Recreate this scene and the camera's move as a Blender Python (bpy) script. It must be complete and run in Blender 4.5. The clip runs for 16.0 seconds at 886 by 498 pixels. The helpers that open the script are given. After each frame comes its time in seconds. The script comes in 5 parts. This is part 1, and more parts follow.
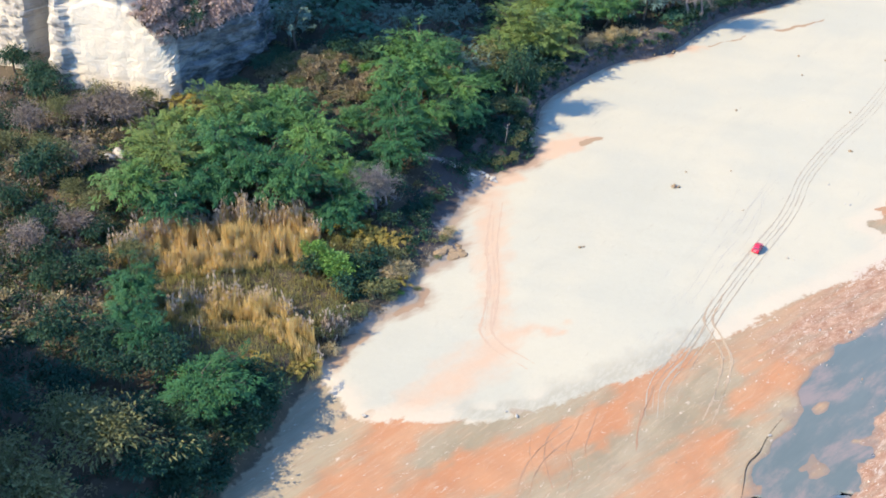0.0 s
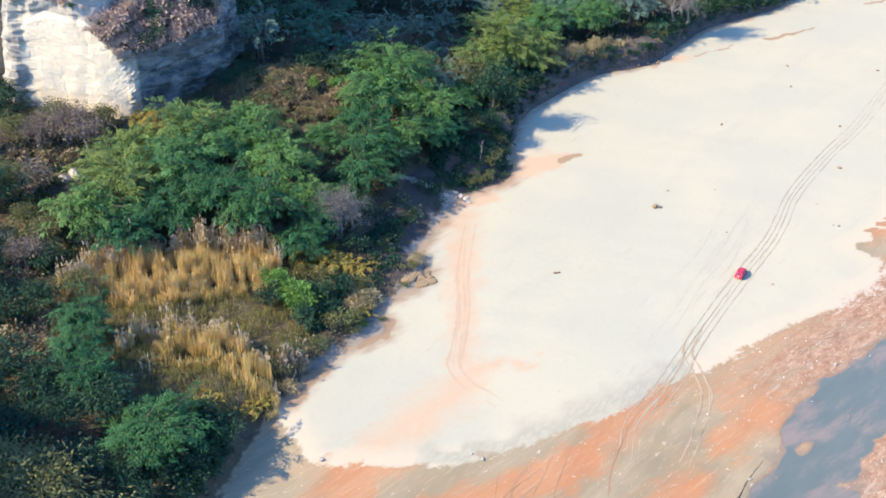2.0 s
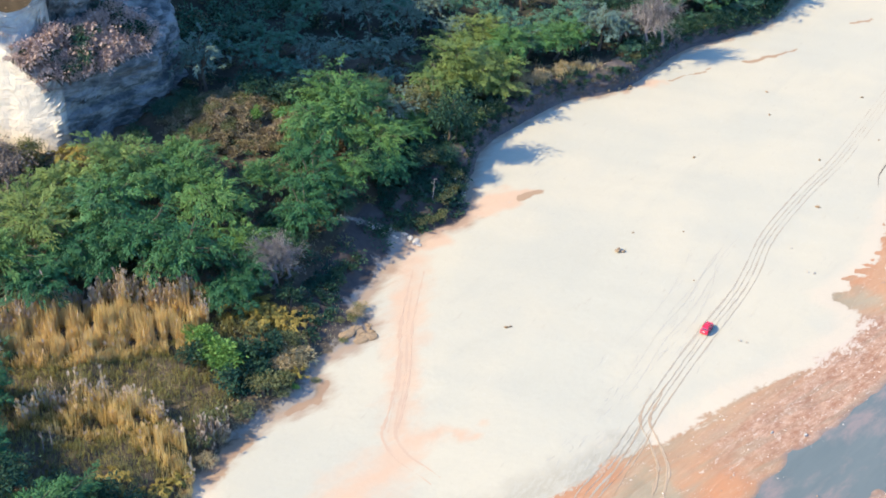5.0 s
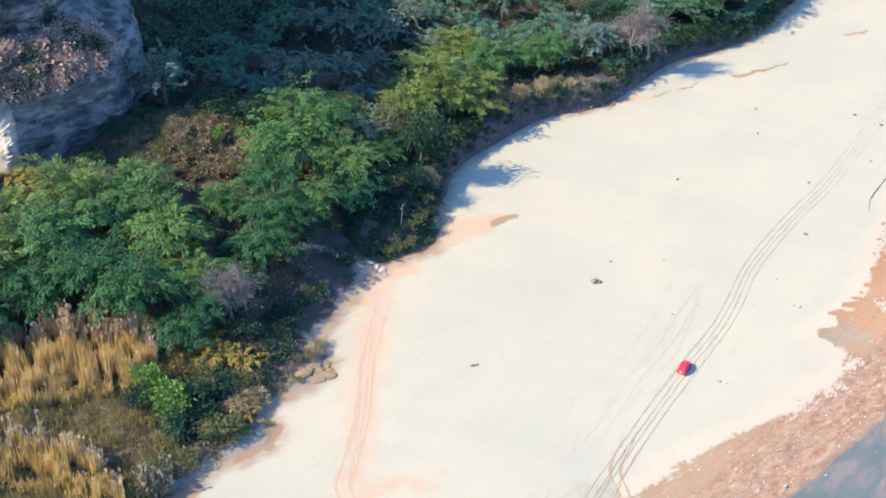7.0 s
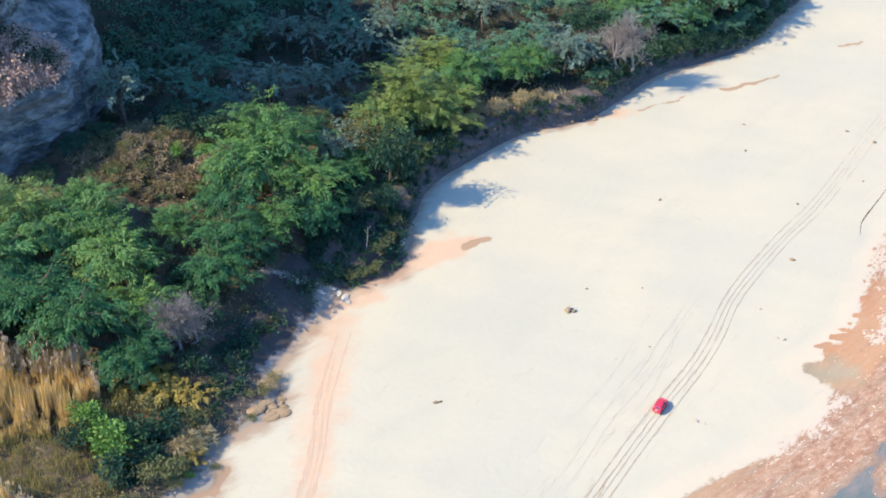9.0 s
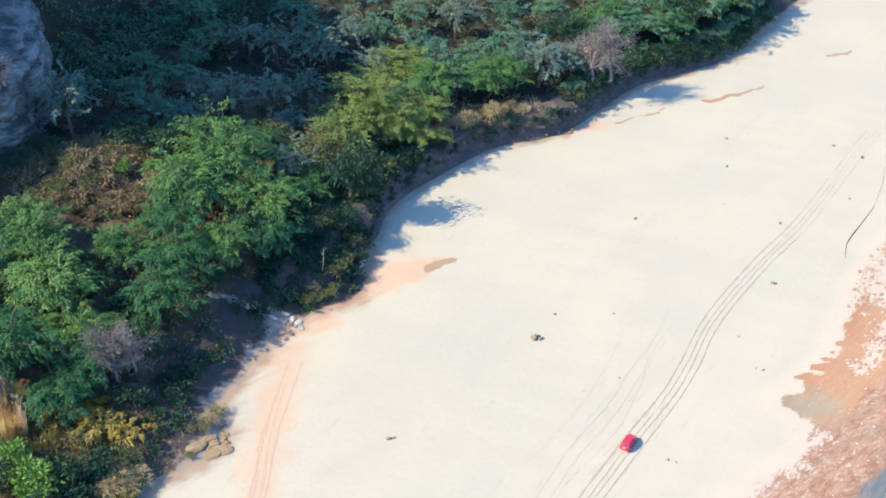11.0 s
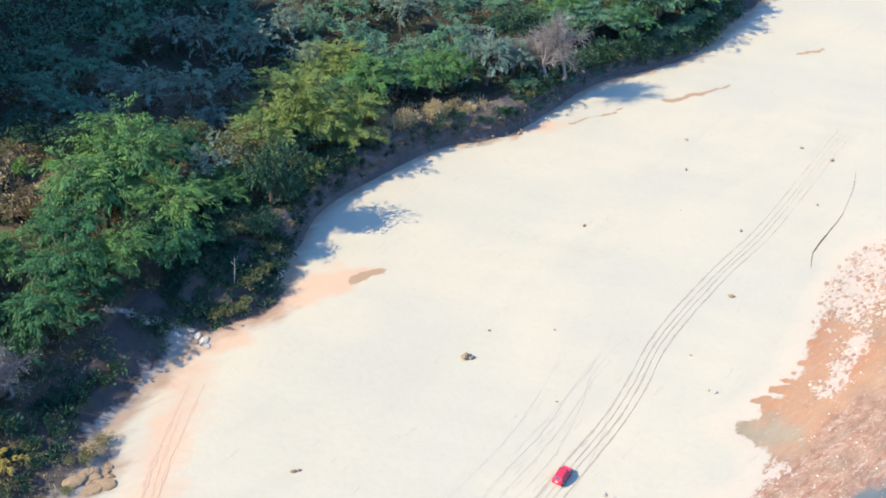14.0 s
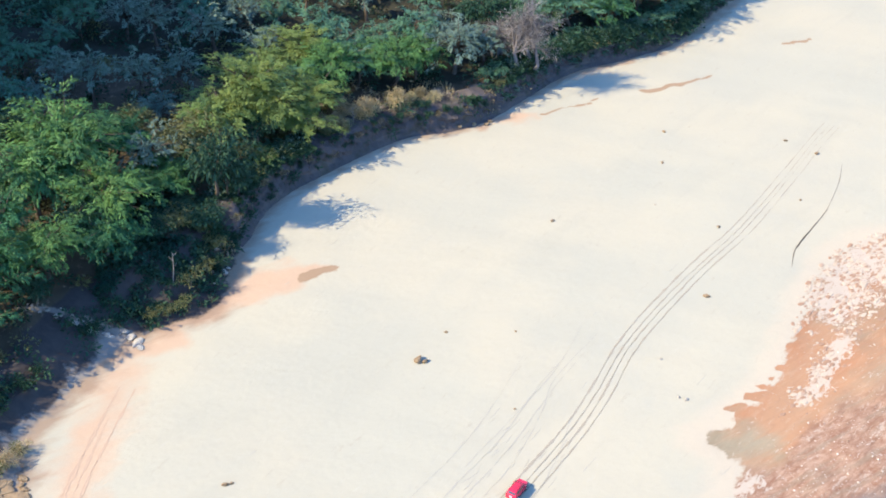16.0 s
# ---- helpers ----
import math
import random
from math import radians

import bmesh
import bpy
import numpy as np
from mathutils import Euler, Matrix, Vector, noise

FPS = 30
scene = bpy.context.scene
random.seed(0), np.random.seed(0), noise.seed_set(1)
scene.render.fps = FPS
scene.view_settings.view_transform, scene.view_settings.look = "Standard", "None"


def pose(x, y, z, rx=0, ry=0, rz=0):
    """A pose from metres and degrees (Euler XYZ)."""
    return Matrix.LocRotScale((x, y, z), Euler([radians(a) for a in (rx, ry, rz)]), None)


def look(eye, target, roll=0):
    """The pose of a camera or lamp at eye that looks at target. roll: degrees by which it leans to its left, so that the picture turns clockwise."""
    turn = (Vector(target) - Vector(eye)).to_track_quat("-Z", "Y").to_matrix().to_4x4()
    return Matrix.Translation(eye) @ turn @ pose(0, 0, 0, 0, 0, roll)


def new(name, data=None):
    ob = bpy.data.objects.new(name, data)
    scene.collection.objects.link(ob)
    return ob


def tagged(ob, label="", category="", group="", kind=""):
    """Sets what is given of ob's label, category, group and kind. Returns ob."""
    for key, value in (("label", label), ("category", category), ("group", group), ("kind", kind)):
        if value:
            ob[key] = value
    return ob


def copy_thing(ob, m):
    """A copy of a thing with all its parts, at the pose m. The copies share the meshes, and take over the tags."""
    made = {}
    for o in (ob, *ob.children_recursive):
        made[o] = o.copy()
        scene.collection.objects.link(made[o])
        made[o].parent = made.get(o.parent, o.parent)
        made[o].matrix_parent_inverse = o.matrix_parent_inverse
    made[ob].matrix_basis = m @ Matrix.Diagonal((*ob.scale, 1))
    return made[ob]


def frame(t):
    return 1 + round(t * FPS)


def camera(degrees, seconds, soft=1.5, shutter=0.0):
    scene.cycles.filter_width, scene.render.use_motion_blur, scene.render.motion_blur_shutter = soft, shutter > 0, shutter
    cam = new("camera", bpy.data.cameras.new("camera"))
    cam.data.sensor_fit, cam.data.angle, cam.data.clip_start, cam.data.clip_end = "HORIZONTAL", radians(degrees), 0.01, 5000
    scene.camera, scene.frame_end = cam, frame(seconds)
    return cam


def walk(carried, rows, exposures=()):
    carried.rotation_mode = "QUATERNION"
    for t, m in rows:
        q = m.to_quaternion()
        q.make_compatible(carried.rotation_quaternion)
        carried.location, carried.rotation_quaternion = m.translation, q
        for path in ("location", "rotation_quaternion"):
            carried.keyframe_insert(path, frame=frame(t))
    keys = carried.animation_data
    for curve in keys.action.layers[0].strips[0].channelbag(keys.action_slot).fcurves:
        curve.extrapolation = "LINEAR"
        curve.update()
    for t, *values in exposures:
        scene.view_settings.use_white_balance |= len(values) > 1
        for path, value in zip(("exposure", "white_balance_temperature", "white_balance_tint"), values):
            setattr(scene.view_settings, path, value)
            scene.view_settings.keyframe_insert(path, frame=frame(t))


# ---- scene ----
cam = camera(42.0, 16.0, soft=1.8)
# seconds, x, y, z, yaw, pitch, lean to the left
ROWS = [
    (0, 0.00, 0.00, 100.00, -0.000, -33.201, 1.611),
    (0.5, 1.06, 2.29, 99.79, 0.045, -33.279, 1.538),
    (1, 2.17, 4.60, 99.72, 0.036, -33.341, 1.478),
    (1.5, 3.32, 6.98, 99.65, 0.001, -33.407, 1.457),
    (2, 4.57, 9.48, 99.64, -0.029, -33.456, 1.469),
    (2.5, 5.83, 12.03, 99.56, -0.060, -33.496, 1.502),
    (3, 7.06, 14.55, 99.54, -0.108, -33.513, 1.535),
    (3.5, 8.35, 17.14, 99.51, -0.132, -33.552, 1.581),
    (4, 9.66, 19.75, 99.48, -0.117, -33.619, 1.638),
    (6.5, 16.30, 32.78, 99.66, 0.019, -34.092, 1.870),
    (7, 17.46, 35.23, 99.63, 0.073, -34.185, 1.928),
    (7.5, 18.69, 37.68, 99.58, 0.126, -34.254, 2.000),
    (8, 19.83, 40.05, 99.18, 0.177, -34.333, 2.071),
    (8.5, 21.05, 42.47, 98.72, 0.196, -34.365, 2.133),
    (9, 22.32, 44.92, 98.28, 0.179, -34.334, 2.183),
    (11.5, 28.84, 56.27, 94.46, 0.030, -34.130, 2.438),
    (12, 30.37, 58.38, 93.20, -0.045, -34.072, 2.480),
    (12.5, 31.77, 60.41, 91.82, -0.121, -33.991, 2.541),
    (13, 33.12, 62.35, 90.49, -0.213, -33.887, 2.617),
    (13.5, 34.47, 64.34, 89.09, -0.344, -33.773, 2.669),
    (14, 35.75, 66.33, 87.65, -0.446, -33.672, 2.728),
    (14.5, 37.06, 68.28, 86.25, -0.527, -33.613, 2.784),
    (15, 38.34, 70.30, 84.86, -0.587, -33.594, 2.845),
    (15.5, 39.63, 72.32, 83.45, -0.624, -33.601, 2.916),
    (16, 40.84, 74.07, 81.99, -0.645, -33.608, 2.999),
]


METRES = 1.2   # the plan is drawn in steps of 1.2 m, set by the length of the car


def flown(x, y, z, yaw, pitch, lean):
    x, y, z = METRES * x, METRES * y, METRES * z
    a, b = radians(yaw), radians(pitch)
    ahead = Vector((-math.sin(a) * math.cos(b), math.cos(a) * math.cos(b), math.sin(b)))
    return look((x, y, z), Vector((x, y, z)) + ahead * 50, lean)


walk(cam, [(row[0], flown(*row[1:])) for row in ROWS], [(0, 1.57, 5660, 11), (16, 1.57, 5660, 11)])

# ---- light ----
SUN_DIR = Vector((0.955, 0.297, -0.78)).normalized()   # the way the sunlight travels
world = bpy.data.worlds.new("world")
scene.world = world
world.use_nodes = True
sky = world.node_tree.nodes.new("ShaderNodeTexSky")
sky.sky_type, sky.sun_disc = "NISHITA", False
sky.sun_elevation = math.asin(-SUN_DIR.z)
sky.sun_rotation = math.atan2(-SUN_DIR.x, -SUN_DIR.y)
back = world.node_tree.nodes["Background"]
sky.dust_density, sky.ozone_density = 0.3, 6.0
back.inputs["Strength"].default_value = 0.15
deep_blue = world.node_tree.nodes.new("ShaderNodeMix")
deep_blue.data_type, deep_blue.blend_type = "RGBA", "MULTIPLY"
deep_blue.inputs[0].default_value, deep_blue.inputs[7].default_value = 1.0, (0.95, 1.0, 1.0, 1)
world.node_tree.links.new(sky.outputs["Color"], deep_blue.inputs[6])
world.node_tree.links.new(deep_blue.outputs[2], back.inputs["Color"])
sun = new("sun", bpy.data.lights.new("sun", "SUN"))
sun.data.energy, sun.data.angle, sun.data.color = 3.75, radians(0.6), (1.0, 0.775, 0.44)
sun.matrix_world = look((-200, -100, 200), Vector((-200, -100, 200)) + SUN_DIR)


# ---- materials ----
class Nodes:
    """A material under construction."""

    def __init__(self, name, rough=0.9, gloss=0.2):
        self.mat = bpy.data.materials.new(name)
        self.mat.use_nodes = True
        self.tree = self.mat.node_tree
        self.shader = self.tree.nodes["Principled BSDF"]
        self.out = self.tree.nodes["Material Output"]
        self.shader.inputs["Roughness"].default_value = rough
        self.shader.inputs["Specular IOR Level"].default_value = gloss
        self.place = self.node("ShaderNodeTexCoord").outputs["Object"]

    def node(self, kind, **values):
        made = self.tree.nodes.new(kind)
        for key, value in values.items():
            made.inputs[key].default_value = value
        return made

    def link(self, a, b):
        self.tree.links.new(a, b)

    def noise(self, scale, detail=4, rough=0.55, distortion=0.0, at=None):
        made = self.node("ShaderNodeTexNoise", Scale=scale, Detail=detail, Roughness=rough, Distortion=distortion)
        self.link(at or self.place, made.inputs["Vector"])
        return made.outputs["Fac"]

    def stretched(self, sx, sy, sz, turn=0.0):
        made = self.node("ShaderNodeMapping")
        made.vector_type = "TEXTURE"
        made.inputs["Scale"].default_value = (1 / sx, 1 / sy, 1 / sz)
        made.inputs["Rotation"].default_value = (0, 0, radians(turn))
        self.link(self.place, made.inputs["Vector"])
        return made.outputs["Vector"]

    def field(self, name):
        made = self.node("ShaderNodeAttribute")
        made.attribute_name = name
        return made.outputs["Fac"]

    def math(self, op, a, b):
        made = self.tree.nodes.new("ShaderNodeMath")
        made.operation = op
        for n, v in enumerate((a, b)):
            if isinstance(v, (int, float)):
                made.inputs[n].default_value = v
            else:
                self.link(v, made.inputs[n])
        return made.outputs[0]

    def step(self, value, low, high):
        made = self.node("ShaderNodeMapRange")
        made.interpolation_type = "SMOOTHSTEP"
        made.inputs["From Min"].default_value, made.inputs["From Max"].default_value = low, high
        self.link(value, made.inputs["Value"])
        return made.outputs["Result"]

    def mix(self, fac, a, b):
        made = self.tree.nodes.new("ShaderNodeMix")
        made.data_type = "RGBA"
        for slot, v in ((0, fac), (6, a), (7, b)):
            if isinstance(v, tuple):
                made.inputs[slot].default_value = (*v, 1)
            elif isinstance(v, (int, float)):
                made.inputs[slot].default_value = v
            else:
                self.link(v, made.inputs[slot])
        return made.outputs[2]

    def random(self):
        return self.node("ShaderNodeObjectInfo").outputs["Random"]

    def island(self):
        return self.node("ShaderNodeNewGeometry").outputs["Random Per Island"]

    def colour(self, socket):
        self.link(socket, self.shader.inputs["Base Color"])
        return self

    def bump(self, height, strength, distance):
        made = self.node("ShaderNodeBump", Strength=strength, Distance=distance)
        self.link(height, made.inputs["Height"])
        self.link(made.outputs["Normal"], self.shader.inputs["Normal"])
        return self


def leaf_material(name, dark, light, warm, through_light=0.17, gloss=0.35):
    """Foliage: each leaf and each plant a little different in colour, partly lit through."""
    m = Nodes(name, 0.62, gloss)
    own = m.math("ADD", m.math("MULTIPLY", m.island(), 0.5), m.math("MULTIPLY", m.field("clump"), 0.6))
    base = m.mix(own, dark, light)
    base = m.mix(m.math("MULTIPLY", m.random(), 0.4), base, warm)
    patch = m.step(m.noise(0.45, 3), 0.42, 0.68)
    base = m.mix(m.math("MULTIPLY", patch, 0.4), base, warm)
    m.colour(base)
    trans = m.node("ShaderNodeBsdfTranslucent")
    m.link(base, trans.inputs["Color"])
    both = m.node("ShaderNodeMixShader")
    both.inputs[0].default_value = through_light
    m.link(m.shader.outputs[0], both.inputs[1])
    m.link(trans.outputs[0], both.inputs[2])
    m.link(both.outputs[0], m.out.inputs["Surface"])
    return m.mat


LEAF_GREEN = leaf_material("feathery_green_leaves", (0.010, 0.052, 0.026), (0.058, 0.166, 0.046), (0.12, 0.205, 0.032), 0.13)
# Darker copy of the green leaves: the grove's shaded side as leaf colour.
LEAF_SHADED = leaf_material("shaded_feathery_leaves", (0.007, 0.036, 0.022), (0.030, 0.112, 0.048), (0.06, 0.14, 0.035), 0.12, 0.2)
LEAF_DARK = leaf_material("dark_green_leaves", (0.007, 0.026, 0.021), (0.026, 0.072, 0.046), (0.045, 0.080, 0.035), 0.10, 0.12)
LEAF_YELLOW = leaf_material("yellow_green_leaves", (0.036, 0.096, 0.034), (0.130, 0.205, 0.048), (0.19, 0.215, 0.04))
LEAF_OLIVE = leaf_material("olive_leaves", (0.060, 0.080, 0.030), (0.135, 0.150, 0.055), (0.15, 0.135, 0.05))
LEAF_GOLD = leaf_material("yellowed_leaves", (0.130, 0.120, 0.022), (0.300, 0.245, 0.042), (0.26, 0.18, 0.04))
LEAF_GRASS = leaf_material("olive_grass_blades", (0.155, 0.145, 0.052), (0.335, 0.290, 0.105), (0.20, 0.20, 0.06), 0.3)
LEAF_FRESH = leaf_material("fresh_green_leaves", (0.055, 0.150, 0.028), (0.110, 0.240, 0.045), (0.15, 0.23, 0.04))
LEAF_GREY = leaf_material("grey_green_leaves", (0.052, 0.100, 0.085), (0.128, 0.192, 0.152), (0.15, 0.19, 0.11))
# Lighter and bluer leaves: distance haze put into their colour.
LEAF_HAZY = leaf_material("haze_blue_leaves", (0.030, 0.090, 0.070), (0.078, 0.182, 0.118), (0.10, 0.19, 0.07))
LEAF_BROWN = leaf_material("dry_brown_leaves", (0.135, 0.105, 0.064), (0.310, 0.230, 0.140), (0.17, 0.17, 0.07), 0.2)
LEAF_RUSSET = leaf_material("dry_russet_leaves", (0.240, 0.175, 0.155), (0.500, 0.385, 0.330), (0.36, 0.25, 0.19), 0.25)
LEAF_REED = leaf_material("dry_reed_blades", (0.460, 0.320, 0.122), (0.730, 0.550, 0.255), (0.46, 0.38, 0.12), 0.35)
LEAF_STRAW = leaf_material("straw_grass", (0.270, 0.210, 0.115), (0.440, 0.350, 0.200), (0.28, 0.26, 0.11), 0.3)
LEAF_DUSK = leaf_material("purple_brown_twigs", (0.080, 0.066, 0.062), (0.240, 0.190, 0.160), (0.19, 0.15, 0.09), 0.1)
LEAF_TWIG = leaf_material("grey_violet_twigs", (0.150, 0.138, 0.130), (0.330, 0.305, 0.285), (0.20, 0.20, 0.14), 0.1)
PLUME = leaf_material("pale_reed_plumes", (0.420, 0.340, 0.250), (0.600, 0.500, 0.380), (0.45, 0.36, 0.28), 0.3)


def bark_material(name, dark, light):
    m = Nodes(name, 0.9, 0.1)
    grain = m.noise(6.0, 5, at=m.stretched(1, 1, 0.2))
    return m.colour(m.mix(grain, dark, light)).bump(grain, 0.6, 0.03).mat


BARK = bark_material("grey_brown_bark", (0.05, 0.04, 0.03), (0.16, 0.13, 0.10))
BARK_TWIG = bark_material("grey_violet_bark", (0.10, 0.09, 0.09), (0.22, 0.20, 0.20))
BARK_PALE = bark_material("bleached_dead_wood", (0.15, 0.135, 0.125), (0.30, 0.275, 0.25))


def sand_ground():
    """River sand, damp orange silt, grey silt, gravel and brown soil, told apart by the fields stored on the sheet."""
    m = Nodes("river_bed_and_soil", 0.95, 0.12)
    fine, wide = m.noise(1.4, 6, 0.6), m.noise(0.045, 5, 0.55)
    flow = m.noise(0.16, 6, 0.6, 0.6, at=m.stretched(0.25, 1.0, 1.0, 52))
    drift = m.noise(0.55, 5, 0.62, 0.4, at=m.stretched(0.4, 1.0, 1.0, 40))
    edge = m.math("ADD", m.math("MULTIPLY", m.math("SUBTRACT", drift, 0.5), 4.2), m.math("MULTIPLY", m.math("SUBTRACT", fine, 0.5), 1.2))
    # dry sand
    sand = m.mix(m.step(wide, 0.38, 0.62), (0.357, 0.339, 0.268), (0.388, 0.356, 0.270))
    sand = m.mix(m.math("MULTIPLY", m.step(flow, 0.50, 0.72), 0.35), sand, (0.329, 0.315, 0.250))
    sand = m.mix(m.math("MULTIPLY", m.step(fine, 0.50, 0.78), 0.13), sand, (0.292, 0.271, 0.232))
    scuff = m.noise(1.1, 6, 0.72, 0.3, at=m.stretched(0.22, 1.0, 1.0, 56))
    sand = m.mix(m.math("MULTIPLY", m.step(scuff, 0.60, 0.72), 0.32), sand, (0.255, 0.228, 0.182))
    sand = m.mix(m.math("MULTIPLY", m.step(scuff, 0.40, 0.28), 0.35), sand, (0.41, 0.385, 0.322))
    # orange silt on the dry sand
    stain = m.math("ADD", m.field("stain"), m.math("MULTIPLY", m.math("SUBTRACT", drift, 0.5), 0.9))
    sand = m.mix(m.math("MULTIPLY", m.step(stain, 0.12, 0.95), 0.9), sand, (0.420, 0.296, 0.200))
    damp = m.math("ADD", m.field("damp"), m.math("MULTIPLY", m.math("SUBTRACT", fine, 0.5), 0.5))
    sand = m.mix(m.step(damp, 0.40, 0.62), sand, (0.275, 0.192, 0.122))
    scour = m.noise(1.5, 7, 0.72, 0.6, at=m.stretched(0.4, 1.0, 1.0, 62))
    ash = m.math("ADD", m.field("ash"), m.math("MULTIPLY", m.math("SUBTRACT", scour, 0.5), 1.3))
    sand = m.mix(m.math("MULTIPLY", m.step(ash, 0.1, 1.0), 0.55), sand, m.mix(m.step(scour, 0.4, 0.62), (0.240, 0.222, 0.168), (0.315, 0.298, 0.240)))
    foot = m.math("ADD", m.field("land"), m.math("MULTIPLY", m.math("SUBTRACT", drift, 0.5), 5.0))
    sand = m.mix(m.math("MULTIPLY", m.step(foot, -2.8, 0.2), 0.8), sand, (0.232, 0.159, 0.107))
    # wet side of the river bed
    orange = m.mix(m.step(flow, 0.35, 0.65), (0.355, 0.155, 0.072), (0.380, 0.215, 0.118))
    orange = m.mix(m.math("MULTIPLY", fine, 0.6), orange, (0.275, 0.175, 0.105))
    silt = m.mix(m.step(flow, 0.35, 0.65), (0.200, 0.172, 0.112), (0.272, 0.232, 0.156))
    silt = m.mix(m.math("MULTIPLY", fine, 0.5), silt, (0.284, 0.215, 0.142))
    streak = m.noise(0.8, 4, 0.6, 0.3, at=m.stretched(0.10, 1.0, 1.0, 36))
    band = m.noise(0.085, 5, 0.6, 1.2, at=m.stretched(0.3, 1.0, 1.0, 38))
    band = m.math("ADD", m.field("band"), m.math("ADD", m.math("MULTIPLY", m.math("SUBTRACT", band, 0.5), 1.2), m.math("MULTIPLY", m.math("SUBTRACT", streak, 0.5), 1.3)))
    wet = m.mix(m.step(band, -0.10, 1.05), orange, silt)
    scratch = m.noise(2.4, 5, 0.7, 0.5, at=m.stretched(0.14, 1.0, 1.0, 44))
    wet = m.mix(m.math("MULTIPLY", m.step(scratch, 0.52, 0.68), 0.36), wet, (0.25, 0.150, 0.092))
    wet = m.mix(m.math("MULTIPLY", m.step(scratch, 0.46, 0.34), 0.28), wet, (0.42, 0.30, 0.20))
    pebbly = m.noise(1.3, 6, 0.7, 0.4, at=m.stretched(0.45, 1, 1, 38))
    gravel = m.mix(m.step(pebbly, 0.36, 0.68), (0.235, 0.128, 0.080), (0.36, 0.242, 0.165))
    gravel = m.mix(m.math("MULTIPLY", m.step(streak, 0.50, 0.66), 0.55), gravel, (0.225, 0.175, 0.12))
    gravel = m.mix(m.math("MULTIPLY", m.step(m.noise(0.9, 7, 0.75, 0.4, at=m.stretched(0.35, 1, 1, 46)), 0.55, 0.66), 0.7), gravel, (0.44, 0.365, 0.285))
    gravel = m.mix(m.math("MULTIPLY", m.step(scratch, 0.54, 0.66), 0.6), gravel, (0.175, 0.105, 0.070))
    gravel = m.mix(m.step(m.noise(3.3, 2, 0.5), 0.66, 0.71), gravel, (0.46, 0.40, 0.33))
    wet = m.mix(m.step(m.math("ADD", m.field("gravel"), m.math("MULTIPLY", m.math("SUBTRACT", drift, 0.5), 0.9)), 0.2, 0.8), wet, gravel)
    wash = m.noise(1.7, 7, 0.75, 0.5, at=m.stretched(0.45, 1, 1, 50))
    bars = m.step(m.math("ADD", m.field("bar"), m.math("MULTIPLY", m.math("SUBTRACT", wash, 0.5), 3.4)), 0.34, 0.56)
    wet = m.mix(m.math("MULTIPLY", bars, 0.85), wet, (0.44, 0.375, 0.295))
    wetness = m.math("ADD", m.field("wet"), edge)
    rim = m.math("MULTIPLY", m.math("MULTIPLY", m.step(wetness, -4.2, -1.2), 0.75), m.step(ash, 0.75, 0.25))
    sand = m.mix(rim, sand, (0.43, 0.365, 0.272))
    bed = m.mix(m.step(wetness, -0.3, 0.35), sand, wet)
    mud = m.mix(fine, (0.135, 0.112, 0.098), (0.200, 0.160, 0.132))
    bed = m.mix(m.step(m.math("ADD", m.field("depth"), m.math("MULTIPLY", m.math("SUBTRACT", fine, 0.5), 0.12)), -0.09, 0.07), bed, mud)
    # soil of the bank and the slope
    soil = m.mix(m.noise(0.5, 6, 0.65), (0.045, 0.038, 0.027), (0.115, 0.090, 0.060))
    soil = m.mix(m.step(m.noise(1.7, 4), 0.58, 0.72), soil, (0.20, 0.155, 0.105))
    # Raw earth of the steep slope, darkened further for the shade there.
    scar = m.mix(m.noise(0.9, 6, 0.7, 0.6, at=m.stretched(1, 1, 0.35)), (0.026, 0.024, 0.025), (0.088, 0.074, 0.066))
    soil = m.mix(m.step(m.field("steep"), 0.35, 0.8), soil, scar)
    soil = m.mix(m.math("MULTIPLY", m.step(m.math("ADD", m.field("pale"), m.math("MULTIPLY", m.math("SUBTRACT", fine, 0.5), 0.9)), 0.25, 0.65), 0.75), soil, (0.26, 0.23, 0.195))
    # Near-black floor of the wooded hill: its shade put into the soil colour.
    hill_shade = m.mix(m.noise(0.8, 6, 0.65), (0.018, 0.022, 0.018), (0.055, 0.052, 0.036))
    soil = m.mix(m.step(m.math("ADD", m.field("wood"), m.math("MULTIPLY", m.math("SUBTRACT", fine, 0.5), 0.6)), 0.3, 0.7), soil, hill_shade)
    land = m.math("ADD", m.field("land"), m.math("MULTIPLY", m.math("SUBTRACT", fine, 0.5), 1.6))
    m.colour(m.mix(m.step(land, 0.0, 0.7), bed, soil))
    height = m.math("ADD", m.math("MULTIPLY", m.noise(0.8, 7, 0.62), 1.0), m.math("MULTIPLY", m.math("ADD", flow, m.math("MULTIPLY", scuff, 0.7)), 0.8))
    return m.bump(height, 0.6, 0.11).mat


